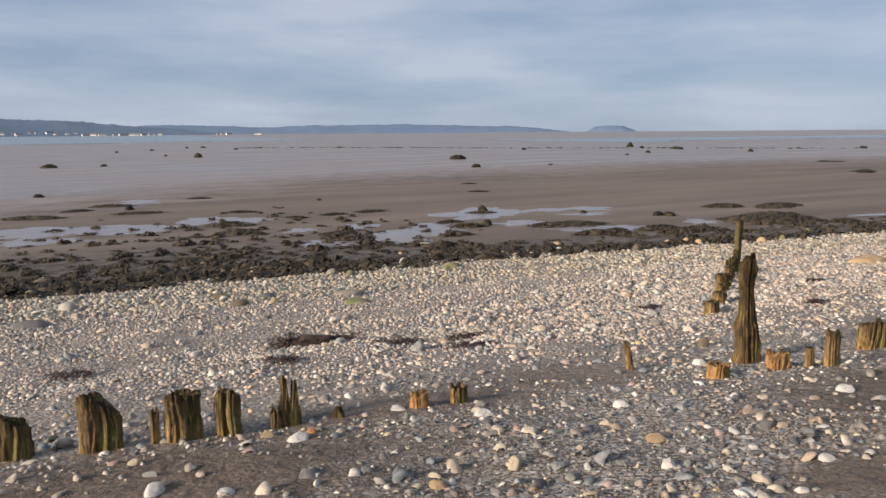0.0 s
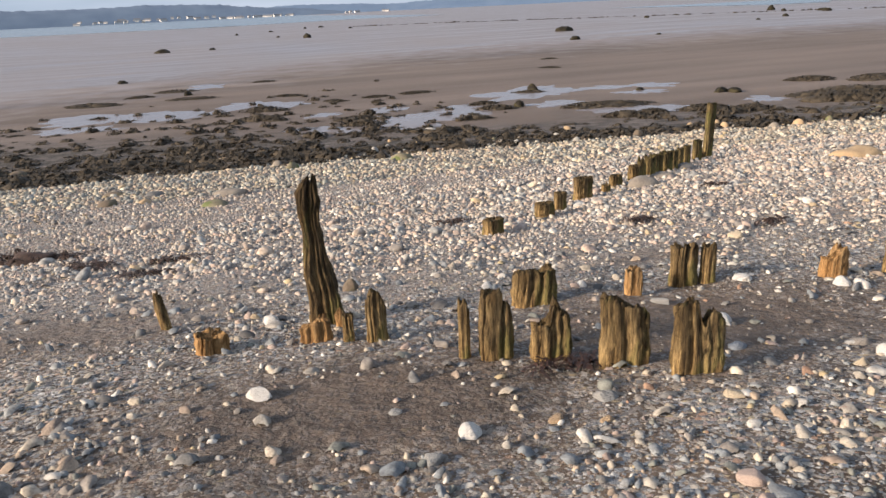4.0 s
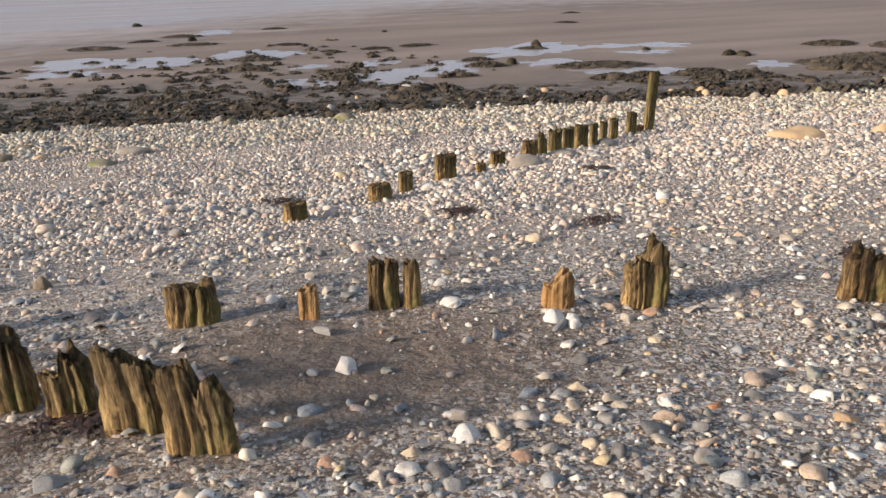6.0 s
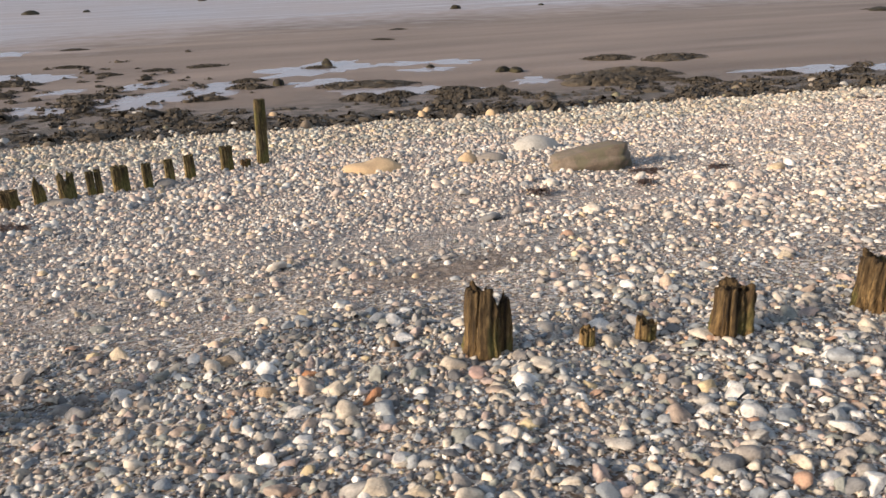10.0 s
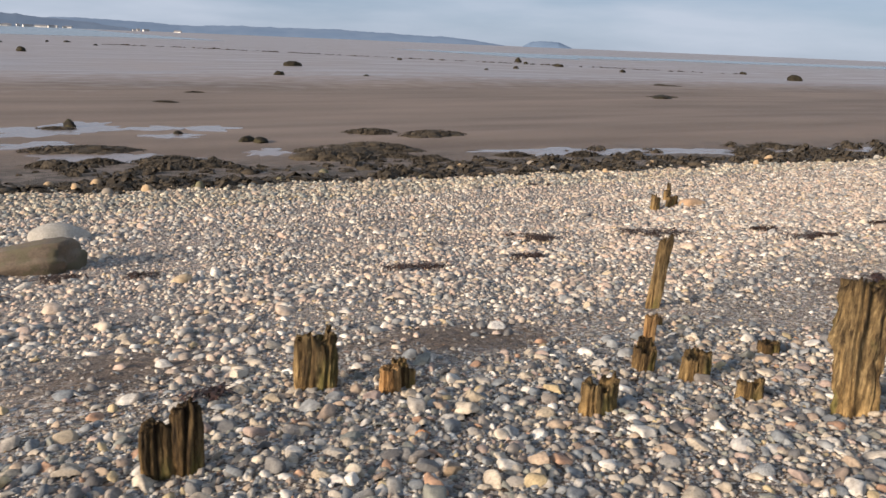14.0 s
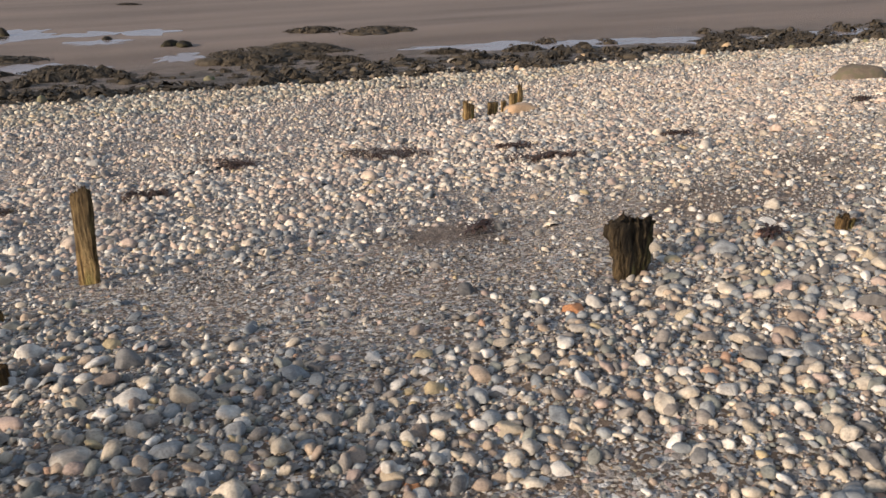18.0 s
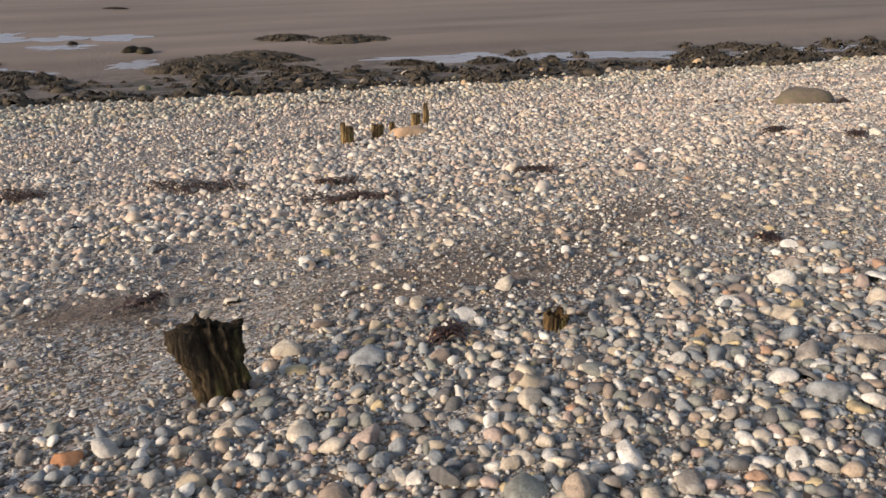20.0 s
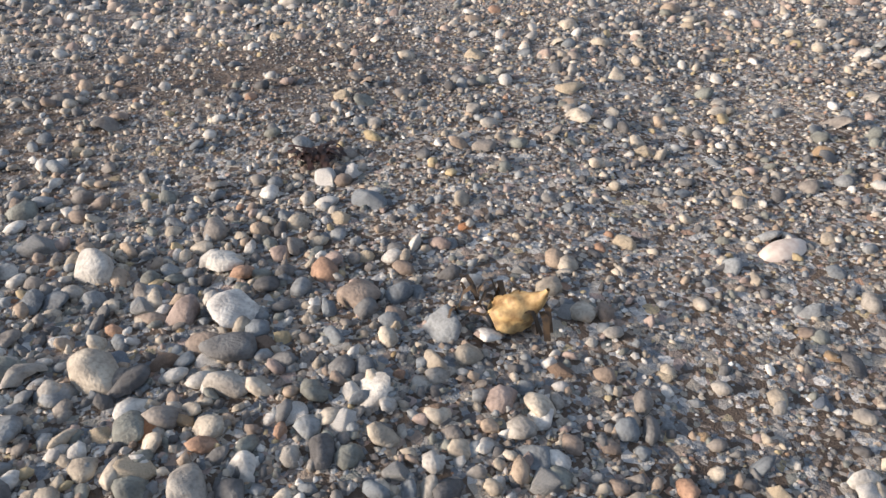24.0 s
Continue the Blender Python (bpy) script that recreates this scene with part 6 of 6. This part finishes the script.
TONES = {"white": (0.66, 0.64, 0.6), "cream": (0.55, 0.46, 0.33), "tan": (0.42, 0.3, 0.18), "orange": (0.46, 0.22, 0.1), "grey": (0.3, 0.3, 0.29), "blue_grey": (0.22, 0.25, 0.29), "brown": (0.24, 0.17, 0.12), "pink": (0.5, 0.34, 0.28)}
TONE_MATS = {k: rock_material(k + "_cobble_stone", tuple(0.78 * q for q in c), tuple(min(0.8, 1.1 * q) for q in c), None, 0.75, 3.0) for k, c in TONES.items()}
TONE_MESH = {k: [fast_mesh("cobble", p, f, TONE_MATS[k]) for p, f in pebble_shapes(3, 5, 40 + i)] for i, k in enumerate(TONES)}
count_ = [0]


def lone_cobble(x, y, w, tone):
    i = count_[0]
    count_[0] += 1
    ob = new("cobble", TONE_MESH[tone][i % 5])
    ob.parent = ground
    ob.matrix_basis = pose(x, y, ground_z(x, y) + 0.07 * w, (i * 37 % 21) - 10, (i * 53 % 21) - 10, 23 + (i * 71 % 90) - 45) @ Matrix.Scale(w * 0.46, 4)


for x, y, w, tone in ((-2.40, 3.67, 0.146, "white"), (-2.86, 4.20, 0.110, "pink"), (-2.73, 4.15, 0.109, "cream"), (-1.97, 4.61, 0.139, "tan"), (-1.74, 4.46, 0.173, "white"), (-1.66, 4.66, 0.140, "orange"), (-0.45, 4.79, 0.143, "white"), (-1.09, 5.10, 0.152, "white"), (0.61, 4.15, 0.179, "tan"), (-0.75, 3.52, 0.140, "tan"), (-0.31, 3.75, 0.181, "cream"), (1.44, 3.65, 0.112, "white"), (0.80, 3.21, 0.143, "white"), (1.10, 3.22, 0.100, "white"), (0.39, 4.52, 0.116, "cream"), (1.67, 6.37, 0.132, "white"), (2.23, 4.93, 0.146, "white"), (-1.95, 3.56, 0.126, "white"), (-2.51, 3.92, 0.138, "grey"), (-0.36, 4.32, 0.112, "cream"), (0.59, 4.94, 0.118, "white"), (-0.08, 3.72, 0.131, "grey")):
    lone_cobble(x, y, w, tone)
for x, y, w, tone in ((3.90, 5.07, 0.145, "grey"), (4.47, 5.08, 0.112, "cream"), (5.34, 5.68, 0.150, "white"), (5.07, 5.14, 0.097, "cream"), (5.50, 5.64, 0.098, "cream"), (4.92, 7.17, 0.165, "white"), (4.32, 6.67, 0.171, "grey"), (3.31, 4.66, 0.140, "white"), (3.21, 4.42, 0.140, "grey"), (2.94, 4.82, 0.082, "grey"), (5.37, 5.32, 0.112, "grey"), (5.70, 5.90, 0.104, "cream"), (3.80, 7.06, 0.114, "white"), (4.62, 5.78, 0.136, "blue_grey"), (5.16, 5.53, 0.109, "cream"), (5.20, 8.89, 0.194, "cream"), (4.23, 4.69, 0.090, "grey"), (3.90, 4.82, 0.086, "tan"), (3.68, 4.84, 0.099, "tan"), (5.55, 5.01, 0.079, "tan"), (5.81, 5.69, 0.087, "cream"), (5.60, 6.93, 0.168, "grey"), (5.55, 7.02, 0.155, "white")):
    lone_cobble(x, y, w, tone)
for x, y, w, tone in ((6.12, 6.09, 0.072, "white"), (7.26, 6.66, 0.136, "white"), (7.12, 6.46, 0.112, "white"), (6.11, 6.85, 0.104, "cream"), (5.53, 6.13, 0.120, "blue_grey"), (6.31, 6.11, 0.071, "orange"), (6.79, 6.03, 0.132, "tan"), (7.83, 6.32, 0.096, "orange"), (7.71, 6.14, 0.109, "cream"), (7.09, 6.07, 0.112, "white"), (4.63, 6.21, 0.131, "white"), (5.74, 6.22, 0.121, "cream"), (7.11, 8.64, 0.131, "white"), (7.26, 9.18, 0.123, "cream"), (5.68, 6.13, 0.129, "grey"), (5.66, 7.01, 0.101, "white"), (6.95, 6.96, 0.076, "cream")):
    lone_cobble(x, y, w, tone)
for x, y, w, tone in ((9.96, 8.11, 0.135, "orange"), (8.84, 9.35, 0.072, "pink"), (12.20, 10.09, 0.159, "cream"), (10.97, 10.39, 0.136, "cream"), (8.54, 8.72, 0.171, "cream"), (9.98, 8.68, 0.134, "white"), (11.47, 7.55, 0.102, "white"), (9.19, 8.51, 0.144, "tan"), (10.22, 7.45, 0.104, "cream"), (11.13, 7.58, 0.096, "cream"), (10.37, 8.31, 0.106, "pink"), (10.69, 8.35, 0.106, "grey"), (9.50, 8.19, 0.118, "tan"), (11.43, 9.41, 0.108, "cream"), (8.82, 8.24, 0.111, "white"), (9.75, 7.65, 0.087, "blue_grey"), (9.76, 7.81, 0.092, "white"), (10.91, 8.84, 0.122, "white"), (9.63, 8.35, 0.074, "orange")):
    lone_cobble(x, y, w, tone)
for x, y, w, tone in ((15.72, 9.61, 0.147, "cream"), (13.79, 10.18, 0.145, "cream"), (15.08, 9.50, 0.118, "grey"), (15.58, 10.43, 0.163, "cream"), (14.62, 10.50, 0.122, "cream"), (15.32, 9.98, 0.094, "orange"), (15.88, 10.23, 0.129, "cream"), (16.33, 10.05, 0.124, "cream"), (16.28, 9.73, 0.134, "grey"), (15.89, 9.51, 0.101, "grey"), (16.64, 9.87, 0.118, "white"), (15.40, 9.68, 0.117, "tan"), (14.94, 9.64, 0.104, "cream"), (17.38, 13.98, 0.166, "cream"), (13.93, 11.20, 0.096, "white"), (15.93, 11.89, 0.139, "white")):
    lone_cobble(x, y, w, tone)
for x, y, w, tone in ((18.93, 11.28, 0.093, "white"), (19.44, 10.71, 0.124, "cream"), (17.87, 10.92, 0.119, "cream"), (17.91, 10.14, 0.125, "white"), (18.32, 10.15, 0.081, "blue_grey"), (18.56, 10.04, 0.087, "tan"), (18.04, 10.02, 0.085, "grey"), (17.06, 10.32, 0.104, "cream"), (16.74, 12.48, 0.158, "cream"), (19.43, 10.95, 0.085, "white"), (20.30, 11.49, 0.128, "cream"), (19.10, 10.44, 0.072, "orange"), (19.84, 11.65, 0.118, "orange"), (18.22, 11.00, 0.110, "grey"), (17.37, 10.63, 0.096, "white"), (17.49, 11.15, 0.091, "white"), (19.04, 10.48, 0.104, "cream"), (19.87, 11.25, 0.080, "cream"), (19.58, 10.49, 0.073, "white")):
    lone_cobble(x, y, w, tone)
for x, y, w, tone in ((21.20, 12.66, 0.140, "white"), (21.62, 12.17, 0.125, "tan"), (21.35, 12.45, 0.110, "white"), (20.79, 12.64, 0.129, "cream"), (22.17, 12.33, 0.132, "tan"), (22.41, 12.70, 0.130, "white"), (22.28, 12.20, 0.108, "white"), (23.26, 14.96, 0.124, "cream"), (21.05, 13.83, 0.121, "cream"), (20.28, 13.70, 0.117, "white"), (21.41, 11.98, 0.180, "cream"), (21.78, 12.23, 0.109, "cream"), (23.33, 12.62, 0.106, "orange"), (22.83, 12.28, 0.112, "cream"), (22.27, 13.57, 0.099, "cream"), (22.30, 13.09, 0.086, "tan"), (23.31, 13.51, 0.084, "cream"), (22.93, 12.21, 0.091, "brown"), (23.19, 12.11, 0.087, "cream"), (22.48, 12.99, 0.120, "grey"), (23.16, 13.72, 0.118, "white")):
    lone_cobble(x, y, w, tone)
for x, y, w, tone in ((24.13, 13.68, 0.094, "cream"), (23.76, 14.71, 0.139, "cream"), (23.22, 13.78, 0.094, "white"), (23.69, 13.58, 0.053, "orange"), (24.08, 13.08, 0.095, "brown"), (23.38, 12.67, 0.076, "tan"), (23.39, 12.52, 0.103, "cream"), (23.70, 12.77, 0.075, "white"), (22.59, 13.08, 0.151, "grey"), (23.25, 12.58, 0.080, "cream"), (23.59, 12.75, 0.084, "white"), (23.10, 12.75, 0.134, "blue_grey"), (23.22, 12.81, 0.096, "brown"), (24.13, 12.78, 0.107, "grey"), (24.54, 12.92, 0.064, "cream"), (24.70, 12.96, 0.079, "white"), (24.31, 13.16, 0.053, "cream"), (24.40, 13.02, 0.046, "tan"), (23.86, 12.86, 0.092, "brown")):
    lone_cobble(x, y, w, tone)
for x, y, w, tone in ((23.41, 12.93, 0.106, "brown"), (23.32, 12.84, 0.080, "white"), (22.94, 12.79, 0.073, "white"), (23.34, 13.03, 0.077, "grey"), (23.04, 12.96, 0.085, "grey"), (24.66, 13.36, 0.052, "tan"), (24.63, 13.20, 0.056, "blue_grey"), (24.69, 14.41, 0.096, "tan"), (24.12, 14.24, 0.101, "cream"), (23.12, 13.30, 0.068, "brown"), (23.68, 13.09, 0.054, "cream"), (23.47, 13.34, 0.072, "cream"), (23.60, 12.97, 0.081, "grey"), (23.85, 14.48, 0.095, "white"), (23.89, 13.43, 0.061, "grey"), (24.05, 13.30, 0.084, "grey"), (22.92, 14.29, 0.090, "cream"), (22.27, 14.91, 0.100, "cream"), (24.44, 14.07, 0.071, "cream"), (23.85, 12.70, 0.076, "grey")):
    lone_cobble(x, y, w, tone)

# single cobbles nearest the way
shapes_ = [fast_mesh("cobble", p, f, M_COBBLE) for p, f in pebble_shapes(3, 14, 9)]
n_ = 0
while n_ < 120:
    u, s = rs_.uniform(-1, 28.5), rs_.uniform(1.4, 5.2)
    if rs_.uniform() > float(cover(np.array([u]), np.array([s]))[1][0]) + 0.22:
        continue
    x, y = world_xy(u, s)
    ob = new("cobble", shapes_[rs_.randint(14)])
    ob.parent = ground
    sz = rs_.uniform(0.036, 0.066)
    ob.matrix_basis = pose(x, y, ground_z(x, y) + 0.25 * sz, rs_.normal() * 10, rs_.normal() * 10, rs_.uniform(0, 360)) @ Matrix.Scale(sz, 4)
    n_ += 1
